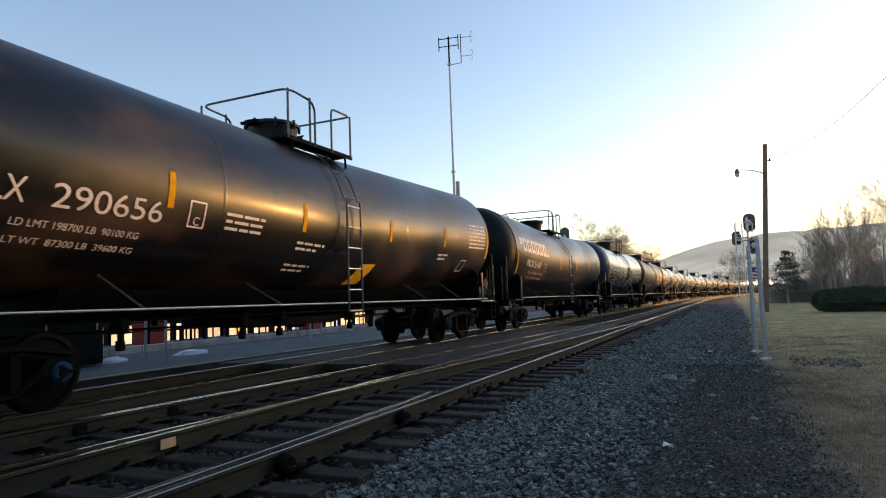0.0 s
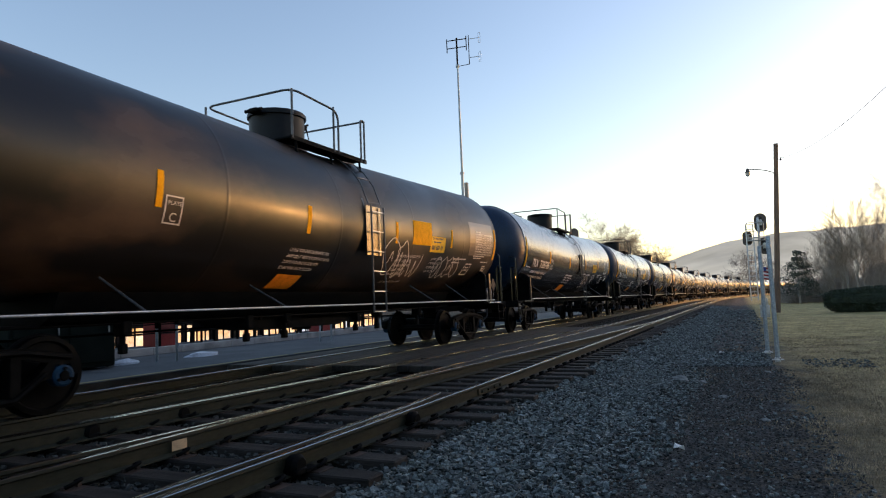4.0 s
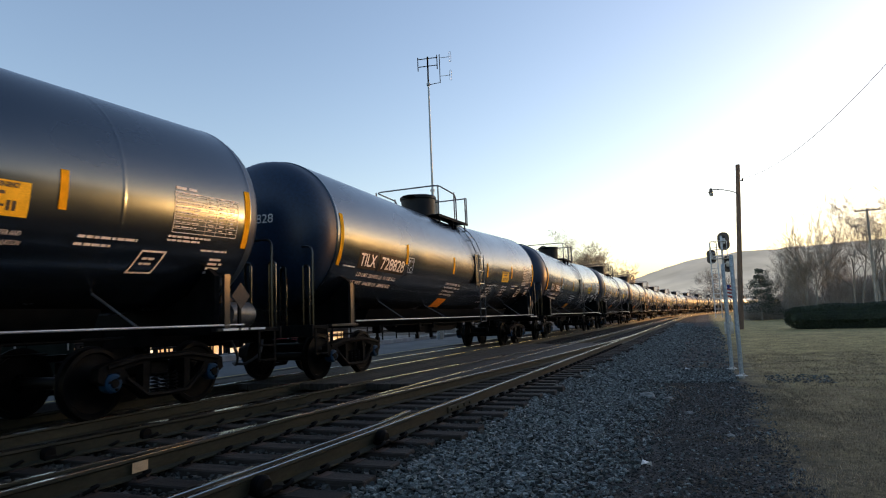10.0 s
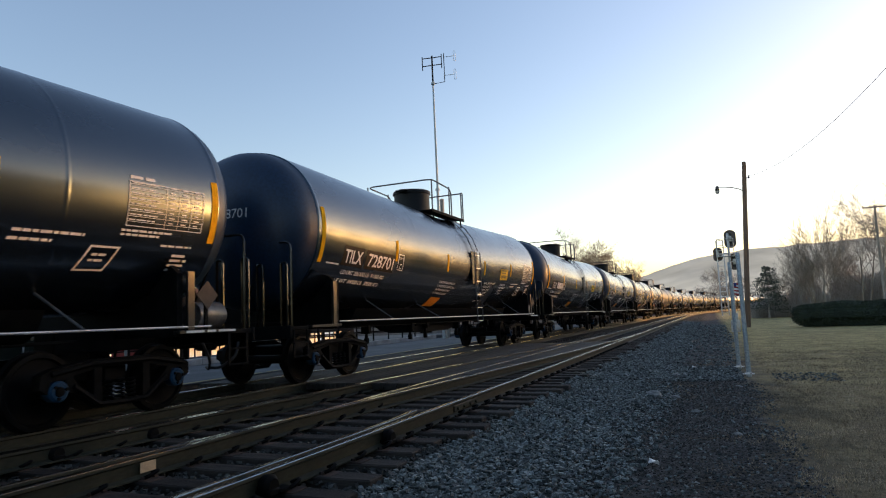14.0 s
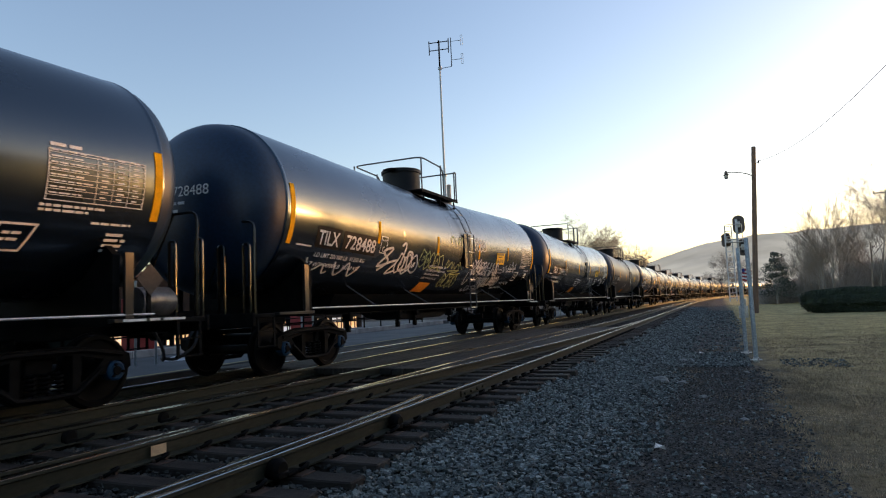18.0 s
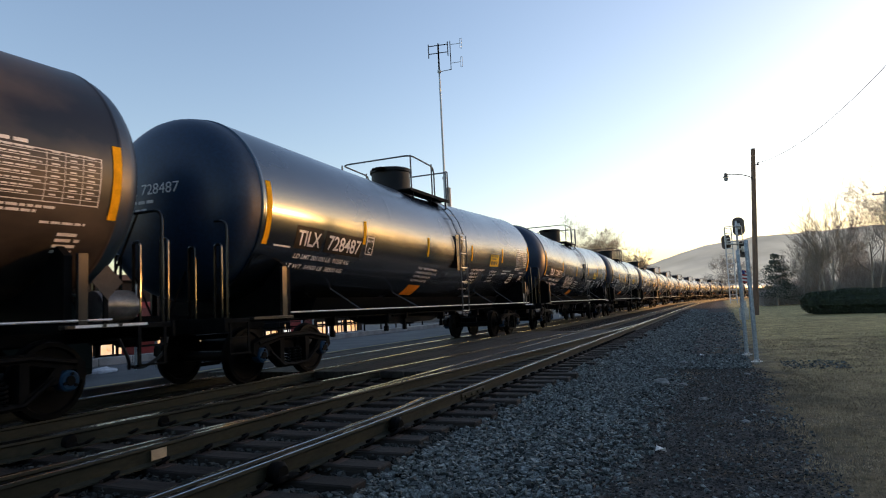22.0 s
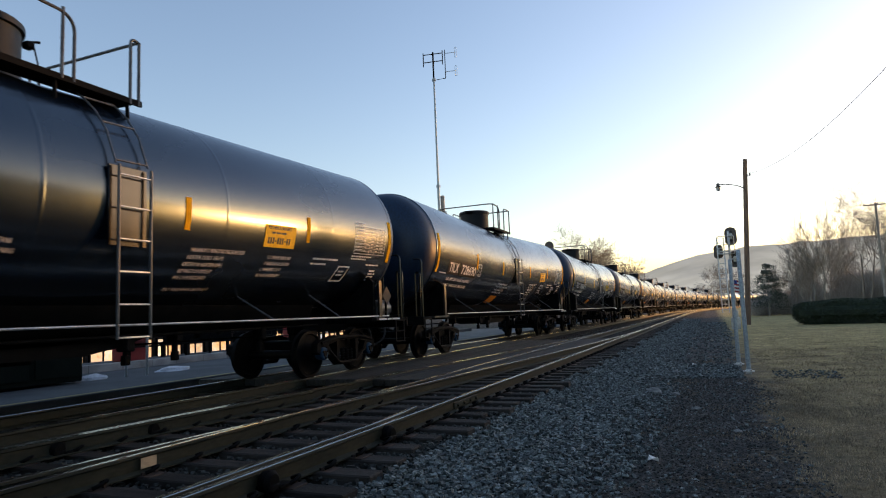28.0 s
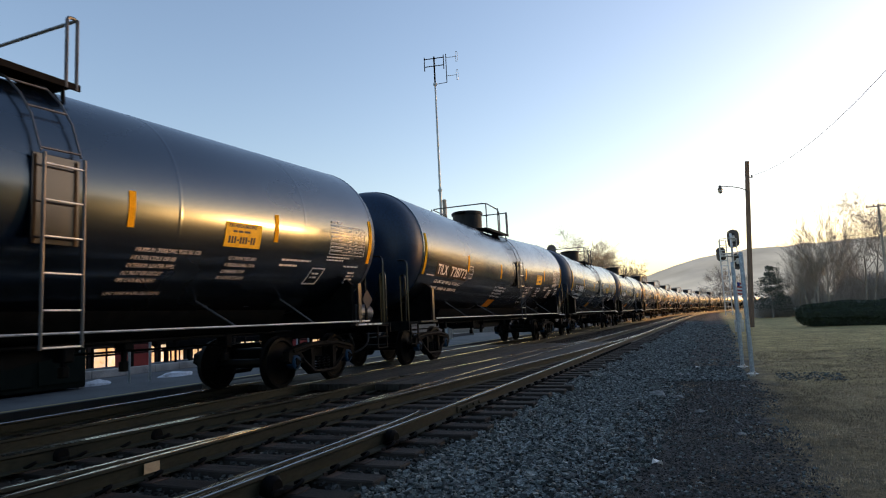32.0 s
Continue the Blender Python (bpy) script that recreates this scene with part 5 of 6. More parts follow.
# ---- plants ----
def branch_mesh(seed, height, spread, levels, lean=0.25, thick=0.12, upright=0.6, multi=1, twig=0.009, bark="bark"):
    """A bare winter tree: trunk mesh and a mesh of limbs down to twigs."""
    rnd = random.Random(seed)
    sets = {"trunk": ([], []), "limbs": ([], [])}

    def seg(kind, p, q, r0, r1, n):
        verts, faces = sets[kind]
        d = (q - p).normalized()
        u = d.orthogonal().normalized()
        w = d.cross(u)
        b = len(verts)
        for c, r in ((p, r0), (q, r1)):
            for k in range(n):
                a = math.tau * k / n
                verts.append(tuple(c + (u * math.cos(a) + w * math.sin(a)) * r))
        faces.extend((b + k, b + (k + 1) % n, b + n + (k + 1) % n, b + n + k) for k in range(n))

    def grow(p, d, length, r, level):
        steps = 4 if level < 2 else 3
        n = 8 if level == 0 else (5 if level == 1 else 3)
        kind = "trunk" if level == 0 else "limbs"
        for i in range(steps):
            d = (d + Vector((rnd.uniform(-1, 1), rnd.uniform(-1, 1), rnd.uniform(-0.5, 0.8) * upright)) * lean * 0.6).normalized()
            q = p + d * length / steps
            r1 = r * (0.86 if i < steps - 1 else 0.7)
            seg(kind, p, q, r, r1, n)
            p, r = q, r1
            if level < levels and (i > 0 or level > 0):
                for _ in range(rnd.randint(1, 2) if level < 2 else rnd.randint(1, 3)):
                    a = rnd.uniform(0, math.tau)
                    side = d.orthogonal().normalized()
                    side = Matrix.Rotation(a, 3, d) @ side
                    nd = (d * rnd.uniform(0.5, 0.9) + side * spread * rnd.uniform(0.6, 1.1) + Vector((0, 0, 0.25 * upright))).normalized()
                    grow(p, nd, length * rnd.uniform(0.5, 0.75), max(twig, r * rnd.uniform(0.45, 0.65)), level + 1)
    for k in range(multi):
        off = Vector((rnd.uniform(-0.6, 0.6), rnd.uniform(-0.6, 0.6), 0)) * (multi > 1)
        grow(off, Vector((off.x * 0.2, off.y * 0.2, 1)).normalized(), height * 0.5 * rnd.uniform(0.85, 1.0), thick, 0)
    return [raw_mesh(k, v, f, M[bark]) for k, (v, f) in sets.items() if f]


def bare_tree(x, y, seed, height, label, group, spread=0.8, levels=4, thick=0.13, multi=1, base=None, twig=0.009, bark="bark"):
    t = thing("bare_tree", label, "tree", group, at=pose(x, y, (ground_height(x, y) if base is None else base) - 0.05, 0, 0, seed * 40))
    for name, me in zip(("trunk", "crown"), branch_mesh(seed, height, spread, levels, thick=thick, multi=multi, twig=twig, bark=bark)):
        part(name, me, None, t)
    return t


def leaf_cloud(verts, faces, c, size, n, leaf, rng):
    """Small folded leaves scattered through an ellipsoid, denser at its skin."""
    for _ in range(n):
        d = rng.normal(size=3)
        d /= np.linalg.norm(d)
        p = np.array(c) + d * np.array(size) * rng.uniform(0.65, 1.0) ** 0.5
        u = rng.normal(size=3)
        u /= np.linalg.norm(u)
        v = np.cross(u, d)
        v /= np.linalg.norm(v) + 1e-6
        s = leaf * rng.uniform(0.6, 1.4)
        b = len(verts)
        verts.extend([tuple(p - u * s), tuple(p + v * s * 0.6), tuple(p + u * s), tuple(p - v * s * 0.6 + d * s * 0.4)])
        faces.append((b, b + 1, b + 2, b + 3))


def build_hedge():
    rng = np.random.default_rng(4)
    h = thing("hedge", "long clipped dark evergreen hedge on the lawn", "hedge", at=pose(9.1, 44.5, ground_height(9.1, 44.5) - 0.02, 0, 0, -30))
    bm = bmesh.new()
    box(bm, (0, 0, 0.70), (9.4, 2.2, 1.4), 0.0)
    bmesh.ops.bevel(bm, geom=bm.edges[:], offset=0.55, segments=3, affect="EDGES")
    part("core", bm, M["hedge_leaf"], h)
    verts, faces = [], []
    n = 0
    while n < 20000:
        x, y, z = rng.uniform(-4.85, 4.85), rng.uniform(-1.25, 1.25), rng.uniform(0.02, 1.52)
        k = (abs(x) / 4.8) ** 6 + (abs(y) / 1.2) ** 3 + (abs(z - 0.68) / 0.78) ** 3
        if not 0.72 < k < 1.12 + 0.12 * rng.random():
            continue
        n += 1
        u, v = rng.normal(size=3), rng.normal(size=3)
        u, v = u / np.linalg.norm(u), v / np.linalg.norm(v)
        s = rng.uniform(0.03, 0.07)
        b = len(verts)
        p = np.array((x, y, z + 0.04 * math.sin(x * 2.3)))
        verts.extend([tuple(p - u * s), tuple(p + v * s * 0.7), tuple(p + u * s), tuple(p - v * s * 0.7)])
        faces.append((b, b + 1, b + 2, b + 3))
    tagged(part("leaves", raw_mesh("leaves", verts, faces, M["hedge_leaf"]), None, h), kind="stuff")


build_hedge()

WOODS = "bare trees behind the lawn"
bare_tree(10.7, 76, 3, 10.4, "bare shrubby tree with a fan of upright stems", WOODS, 0.36, 4, 0.06, 4, twig=0.006)
bare_tree(9.5, 77, 8, 8.2, "dense bare shrubby tree tangled with brush", WOODS, 0.42, 4, 0.05, 4, twig=0.006)
bare_tree(8.4, 79, 21, 6.0, "small bare shrubby tree in winter", WOODS, 0.55, 4, 0.04, 2, twig=0.006)
bare_tree(14.6, 78, 5, 12.4, "tall bare deciduous tree in winter", WOODS, 0.8, 4, 0.11, 2, twig=0.007)
bare_tree(16.6, 76, 6, 13.6, "tall bare deciduous tree with spreading limbs", WOODS, 0.8, 4, 0.14, 2, twig=0.007)
bare_tree(13.2, 82, 9, 9.0, "slender bare tree in winter", WOODS, 0.8, 4, 0.08, 3)
bare_tree(7.2, 86, 10, 5.4, "small crooked bare tree in winter", WOODS, 1.0, 4, 0.07, 3)
bare_tree(18.4, 80, 11, 13.0, "tall bare deciduous tree in winter", WOODS, 0.75, 4, 0.13, 2, twig=0.007)
bare_tree(20.5, 76, 17, 11.0, "tall bare deciduous tree in winter", WOODS, 0.7, 4, 0.15)
# out of view: added so that limbs break up the sun on the tanks
SCREEN = "bare trees on the slope west of the lawn"
for x, y, seed, h in ((29, 55, 31, 6.0), (30, 59.5, 32, 5.5), (28.5, 63, 33, 6.5), (30.5, 68, 31, 6.0), (29, 74, 33, 6.5), (30, 80, 32, 6.0)):
    bare_tree(x, y, seed, h, "bare deciduous tree out of view, added to dapple the sunlight", SCREEN, 0.85, 4, 0.14, 3, twig=0.03)
# evening glow on these crowns is put into a paler, warmer bark
M["lit_bark"] = material("evening_tinted_bark", (0.34, 0.25, 0.16), 0.9, second=(0.46, 0.35, 0.23), scale=3, fine=30)
TOWN = "bare trees across the railway"
bare_tree(-17.6, 92, 12, 12.4, "broad bare tree touched by evening light", TOWN, 0.95, 5, 0.16, 2, base=-0.3, twig=0.011, bark="lit_bark")
bare_tree(-15.2, 98, 13, 11.2, "broad bare tree touched by evening light", TOWN, 0.95, 5, 0.15, 2, base=-0.3, twig=0.011, bark="lit_bark")
bare_tree(-13.4, 112, 14, 9.0, "small bare tree touched by evening light", TOWN, 0.95, 5, 0.12, 2, base=-0.3, twig=0.011, bark="lit_bark")
bare_tree(-0.5, 190, 15, 11.9, "distant bare tree below the ridge", TOWN, 0.8, 4, 0.15, base=-0.4, twig=0.02)
bare_tree(3.4, 200, 16, 14.7, "distant bare tree below the ridge", TOWN, 0.8, 4, 0.15, base=-0.4, twig=0.02)
bare_tree(-3.2, 210, 18, 8.4, "distant bare tree below the ridge", TOWN, 0.8, 4, 0.12, base=-0.4, twig=0.02)
bare_tree(6.2, 205, 19, 13.3, "distant bare tree below the ridge", TOWN, 0.8, 4, 0.15, base=-0.4, twig=0.02)


def build_cedar():
    rng = np.random.default_rng(9)
    t = thing("cedar_tree", "dark green ragged evergreen among bare trees", "tree", at=pose(5.75, 79, ground_height(5.75, 79) - 0.05))
    bm = bmesh.new()
    tube(bm, [(0, 0, 0), (0.05, 0, 1.6), (0.25, 0.05, 5.4)], 0.14, 7, r_end=0.03)
    part("trunk", bm, M["bark"], t)
    verts, faces = [], []
    for k in range(60):
        z = 0.9 + 4.7 * k / 60
        r = 1.9 * min(1.0, (1 - z / 6.1) * 1.6) ** 0.8 * rng.uniform(0.6, 1.25)
        a = k * 2.4
        leaf_cloud(verts, faces, (0.1 + r * 0.7 * math.cos(a), r * 0.7 * math.sin(a), z + rng.uniform(-0.2, 0.2)), (0.15 + r * 0.35, 0.15 + r * 0.35, 0.24), 90, 0.075, rng)
    tagged(part("crown", raw_mesh("crown", verts, faces, M["needles"]), None, t), kind="stuff")


build_cedar()


def build_brush():
    """Tangled winter undergrowth under the trees."""
    rng = np.random.default_rng(12)
    verts, faces = [], []

    def twig(p, d, r):
        u = np.cross(d, (0.3, 0.7, 0.2))
        u = u / (np.linalg.norm(u) + 1e-6) * r
        w = np.cross(d, u)
        w = w / (np.linalg.norm(w) + 1e-6) * r
        b = len(verts)
        for c in (p, p + d):
            verts.extend([tuple(c + u), tuple(c - u * 0.5 + w * 0.87), tuple(c - u * 0.5 - w * 0.87)])
        faces.extend([(b, b + 1, b + 4, b + 3), (b + 1, b + 2, b + 5, b + 4), (b + 2, b, b + 3, b + 5)])
    for _ in range(38000):
        k = rng.random()
        x = 4.2 + 24 * k
        y = 84 - 5 * k + rng.uniform(-4, 4)
        h = 1.7 + 1.0 * noise.noise(Vector((x * 0.5, y * 0.1, 3))) + 4.6 * math.exp(-((x - 9.9) / 1.1) ** 2) + (2.2 if x > 12.5 else 0)
        z0 = ground_height(x, y)
        d = np.array((rng.normal() * 0.35, rng.normal() * 0.3, rng.uniform(0.3, 1.1)))
        z = max(0.3, h - 0.4) * rng.random() ** 1.3
        twig(np.array((x, y, z0 + z)), d, rng.uniform(0.006, 0.018))
    ob = new("brush", raw_mesh("brush", verts, faces, M["brush"]))
    tagged(ob, "tangled grey-brown winter brush under bare trees", "brush", kind="stuff")


build_brush()


# ---- things beside the line ----
def build_posts():
    for x, y, top in ((0.62, 15.69, 2.30), (0.48, 17.35, 2.20)):
        g = ground_height(x, y)
        t = thing("steel_post", "galvanised steel post bolted to a white base flange", "post", "galvanised posts", at=pose(x, y, g))
        bm = bmesh.new()
        lathe(bm, [(0.047, 0.0), (0.047, top - g - 0.02), (0.042, top - g)], 16, "z")
        part("tube", bm, M["galvanised"], t)
        bm = bmesh.new()
        lathe(bm, [(0.12, 0.05), (0.12, 0.065)], 20, "z")
        lathe(bm, [(0.058, 0.0), (0.058, 0.10)], 16, "z")
        part("base_flange", bm, M["white"], t, "white base flange")
        for k in range(4):
            bm = bmesh.new()
            lathe(bm, [(0.014, 0.065), (0.014, 0.09)], 6, "z", (0.10 * math.cos(k * math.pi / 2 + 0.4), 0.10 * math.sin(k * math.pi / 2 + 0.4), 0))
            part("bolt", bm, M["bright_steel"], t)


build_posts()


def build_pole():
    p, q = Vector((2.2, 50, -0.55)), Vector((2.97, 50, 11.43))
    t = thing("street_lamp", "leaning wooden utility pole with a curved lamp arm", "street lamp", at=pose(p.x, p.y, p.z))
    d = q - p
    bm = bmesh.new()
    tube(bm, [(0, 0, 0), d * 0.5, d], 0.19, 14, r_end=0.145)
    part("pole", bm, M["pole_wood"], t)
    a = d * 0.815
    bm = bmesh.new()
    lamp_at = Vector((-1.80, -0.6, 0.30))
    pts = [a + Vector((-1.80 * (1 - math.cos(q)), -0.15 - 0.45 * (1 - math.cos(q)), 0.60 * math.sin(q) - 0.12)) for q in [math.pi / 2 * i / 10 for i in range(11)]]
    tube(bm, pts, 0.032, 8)
    part("arm", bm, M["iron"], t, "curved dark lamp arm")
    bm = bmesh.new()
    c = a + lamp_at
    lathe(bm, [(0.05, 0.28), (0.10, 0.22), (0.13, 0.05), (0.20, 0.0), (0.19, -0.02)], 16, "z", c)
    head = part("lamp_head", bm, M["iron"], t)
    bm = bmesh.new()
    lathe(bm, [(0.15, -0.02), (0.14, -0.22), (0.08, -0.30), (0.02, -0.31)], 16, "z", c)
    part("lens", bm, M["lens"], head, "unlit cloudy lamp lens")
    bm = bmesh.new()
    b = d * 0.90
    box(bm, b + Vector((0.18, -0.05, 0)), (0.25, 0.05, 0.05), 0.01)
    lathe(bm, [(0.05, -0.1), (0.06, -0.02), (0.04, 0.05), (0.05, 0.12)], 10, "z", b + Vector((0.30, -0.05, 0.05)))
    part("insulator", bm, M["grime"], t)
    # cable from the pole to somewhere above and behind the camera
    bm = bmesh.new()
    s = p + b + Vector((0.30, -0.05, 0.12))
    pts = []
    for i in range(33):
        u = 0.8 * i / 32
        pts.append(s + Vector((7.45 * u, -50 * u, -7.785 * u + 13.15 * u * u)))
    tube(bm, pts, 0.014, 5)
    tagged(part("overhead_cable", bm, M["black"]), "thin black overhead cable", "cable")


def build_far_pole():
    x, y = 14.75, 70.0
    g = ground_height(x, y)
    t = thing("utility_pole", "grey wooden utility pole with a crossarm among bare trees", "utility pole", at=pose(x, y, g))
    top = 9.95 - g
    bm = bmesh.new()
    tube(bm, [(0, 0, 0), (0.05, 0, top)], 0.15, 10, r_end=0.10)
    part("pole", bm, M["bark"], t)
    bm = bmesh.new()
    box(bm, (0.05, -0.14, top - 0.22), (2.1, 0.10, 0.12), 0.01)
    part("crossarm", bm, M["bark"], t)
    for k in (-0.95, -0.4, 0.15, 0.95):
        bm = bmesh.new()
        lathe(bm, [(0.03, 0), (0.05, 0.05), (0.035, 0.10), (0.05, 0.14), (0.02, 0.18)], 8, "z", (0.05 + k, -0.14, top - 0.16))
        part("insulator", bm, M["black"], t)


build_far_pole()
M["lens"] = plain("cloudy_lamp_lens", (0.45, 0.43, 0.40), 0.3)
build_pole()


def build_signal():
    x0, y0 = 1.05, 42.0
    t = thing("railway_signal", "railway signal mast with black oval hoods and a ladder", "signal", at=pose(x0, y0, ground_height(x0, y0)))
    bm = bmesh.new()
    lathe(bm, [(0.07, 0.0), (0.07, 5.9), (0.05, 5.95)], 12, "z", (0.15, 0, 0))
    part("mast", bm, M["silver"], t)
    bm = bmesh.new()
    box(bm, (0.15, 0, 0.35), (0.5, 0.45, 0.7), 0.02)
    box(bm, (0.15, 0, 0.9), (0.34, 0.3, 0.45), 0.02)
    part("base_case", bm, M["silver"], t, "pale metal relay case at the mast's foot")
    for x, z, k in ((0.28, 5.62, 1.0), (-0.48, 4.72, 0.78), (0.40, 4.22, 0.9)):
        bm = bmesh.new()
        oval = [(0.34 * k * math.cos(q), 0.26 * k * (1 if math.sin(q) > 0 else -1) + 0.30 * k * math.sin(q)) for q in [math.tau * i / 28 for i in range(28)]]
        prism(bm, oval, 0.03, lambda u, v, w: Vector((x + u, 0.16 + w, z + v)))
        head = part("signal_head", bm, M["signal_back"], t, "black oval signal background")
        for dz in (0.26 * k, -0.26 * k):
            bm = bmesh.new()
            lathe(bm, [(0.12, 0.17), (0.13, 0.46), (0.11, 0.46)], 16, "y", (x, 0, z + dz), caps=False)
            lathe(bm, [(0.10, 0.10), (0.02, 0.11)], 16, "y", (x, 0, z + dz))
            part("hood", bm, M["black"], head)
        bm = bmesh.new()
        box(bm, ((x + 0.15) / 2, -0.1, z), (abs(x - 0.15) + 0.1, 0.08, 0.08), 0.01)
        box(bm, (x, 0.08, z), (0.16, 0.16, 0.34), 0.02)
        part("bracket", bm, M["silver"], t)
    bm = bmesh.new()
    for k in (-0.53, -0.15):
        tube(bm, [(k, -0.12, 1.0), (k, -0.12, 5.55)], 0.035, 6)
    lad = part("ladder", bm, M["white"], t, "white-painted steel ladder")
    for k in range(15):
        bm = bmesh.new()
        tube(bm, [(-0.53, -0.12, 1.2 + k * 0.31), (-0.15, -0.12, 1.2 + k * 0.31)], 0.02, 5)
        part("rung", bm, M["white"], lad)
    bm = bmesh.new()
    box(bm, (-0.05, 0.0, 4.55), (0.95, 0.5, 0.03), 0.005)
    tube(bm, bend([(-0.50, -0.2, 4.55), (-0.50, -0.2, 5.62), (0.42, -0.2, 5.62), (0.42, -0.2, 4.55)], 0.08), 0.024, 6)
    tube(bm, [(-0.50, -0.2, 5.1), (0.42, -0.2, 5.1)], 0.02, 6)
    part("platform", bm, M["silver"], t)
    # small flag that hangs by the signal
    f = thing("flag", "small striped flag with a blue canton on a thin staff", "flag", at=pose(1.22, 40.6, ground_height(1.4, 40.6)))
    bm = bmesh.new()
    tube(bm, [(0, 0, 0), (0, 0, 3.0)], 0.018, 6)
    part("staff", bm, M["silver"], f)
    for i in range(7):
        bm = bmesh.new()
        pts = [(0.02 + 0.1 * k, 0.05 * math.sin(k * 1.1)) for k in range(6)]
        z = 2.9 - i * 0.10
        vs = [[bm.verts.new((x, y + w, z - 0.22 * x - h)) for x, y in pts] for w, h in ((0, 0), (0, 0.10), (0.008, 0.10), (0.008, 0))]
        for a, b in zip(vs, vs[1:] + vs[:1]):
            for k in range(5):
                bm.faces.new((a[k], a[k + 1], b[k + 1], b[k]))
        part("stripe", bm, M["red"] if i % 2 == 0 else M["white"], f, smooth=False)
    bm = bmesh.new()
    box(bm, (0.10, -0.02, 2.78), (0.14, 0.012, 0.22))
    part("canton", bm, M["blue"], f)


def build_far_signal():
    x0, y0 = -12.0, 51.0
    t = thing("railway_signal", "railway signal mast with one dark oval hood beyond the train", "signal", at=pose(x0, y0, -0.15))
    bm = bmesh.new()
    lathe(bm, [(0.08, -0.2), (0.08, 6.3), (0.05, 6.35)], 12, "z")
    part("mast", bm, M["silver"], t)
    bm = bmesh.new()
    oval = [(0.37 * math.cos(q), 0.30 * (1 if math.sin(q) > 0 else -1) + 0.36 * math.sin(q)) for q in [math.tau * i / 28 for i in range(28)]]
    prism(bm, oval, 0.03, lambda u, v, w: Vector((u, 0.16 + w, 6.30 + v)))
    head = part("signal_head", bm, M["signal_back"], t, "dark oval signal background")
    for dz in (-0.28, 0.28):
        bm = bmesh.new()
        lathe(bm, [(0.12, 0.19), (0.13, 0.48), (0.11, 0.48)], 16, "y", (0, 0, 6.30 + dz), caps=False)
        part("hood", bm, M["black"], head)
    bm = bmesh.new()
    box(bm, (-0.35, 0.0, 5.2), (1.1, 0.5, 0.03), 0.005)
    tube(bm, bend([(-0.85, -0.2, 5.2), (-0.85, -0.2, 6.2), (0.15, -0.2, 6.2), (0.15, -0.2, 5.2)], 0.08), 0.024, 6)
    part("platform", bm, M["silver"], t)
    bm = bmesh.new()
    for k in (-0.75, -0.40):
        tube(bm, [(k, -0.12, 0.3), (k, -0.12, 6.2)], 0.03, 6)
    lad = part("ladder", bm, M["silver"], t)
    for k in range(18):
        bm = bmesh.new()
        tube(bm, [(-0.75, -0.12, 0.5 + k * 0.31), (-0.40, -0.12, 0.5 + k * 0.31)], 0.016, 5)
        part("rung", bm, M["silver"], lad)


M["signal_back"] = plain("weathered_signal_black", (0.085, 0.062, 0.05), 0.5)
build_signal()
build_far_signal()


def build_mast():
    a = Vector((-15.6, 36.8, -0.2))
    t = thing("radio_mast", "tall slender grey radio mast with dipole antennas", "mast", at=Matrix.Translation(a) @ Matrix.Rotation(radians(23), 4, "Z"))
    z0 = 16.6
    bm = bmesh.new()
    tube(bm, [(0, 0, 0), (0, 0, 9.6)], 0.10, 12, r_end=0.085)
    tube(bm, [(0, 0, 9.6), (0, 0, z0)], 0.075, 12, r_end=0.055)
    lathe(bm, [(0.14, 9.5), (0.14, 9.62)], 12, "z")
    lathe(bm, [(0.12, z0 - 0.05), (0.12, z0 + 0.1)], 12, "z")
    part("pole", bm, M["galvanised"], t)
    bm = bmesh.new()
    tube(bm, [(0, 0, z0), (0, 0, z0 + 1.9)], 0.055, 8)
    part("top_pole", bm, M["grime"], t)
    for k in (1.2, 1.72):
        bm = bmesh.new()
        tube(bm, [(-0.64, 0, z0 + k), (0.62, 0, z0 + k + 0.12)], 0.030, 6)
        part("boom", bm, M["grime"], t)
    for x, lo, hi in ((-0.64, 0.92, 1.85), (0.62, 1.05, 2.02)):
        bm = bmesh.new()
        tube(bm, [(x, 0, z0 + lo), (x, 0, z0 + hi)], 0.032, 6)
        part("dipole", bm, M["grime"], t)
    bm = bmesh.new()
    tube(bm, [(0.78, 0, z0 + 0.1), (0.78, 0, z0 + 2.05)], 0.028, 6)
    tube(bm, [(0.05, 0, z0), (0.78, 0, z0 + 0.12)], 0.02, 6)
    part("side_pole", bm, M["grime"], t)
    for k in (0.55, 1.80):
        bm = bmesh.new()
        tube(bm, [(0.78, 0, z0 + k), (1.48, 0, z0 + k + 0.06)], 0.018, 6)
        tube(bm, bend([(1.48, 0, z0 + k - 0.28), (1.42, 0, z0 + k - 0.28), (1.42, 0, z0 + k + 0.40), (1.54, 0, z0 + k + 0.40), (1.54, 0, z0 + k - 0.28), (1.48, 0, z0 + k - 0.28)], 0.05), 0.014, 5)
        part("folded_dipole", bm, M["galvanised"], t)
    bm = bmesh.new()
    lathe(bm, [(0.13, 0.0), (0.13, 8.85), (0.14, 8.86), (0.14, 8.95), (0.05, 9.0)], 14, "z", (0.24, 0.25, 0))
    part("stub_pole", bm, M["stub"], t, "shorter pale capped pole beside the mast")


M["stub"] = plain("pale_weathered_pipe", (0.42, 0.36, 0.30), 0.6)
build_mast()


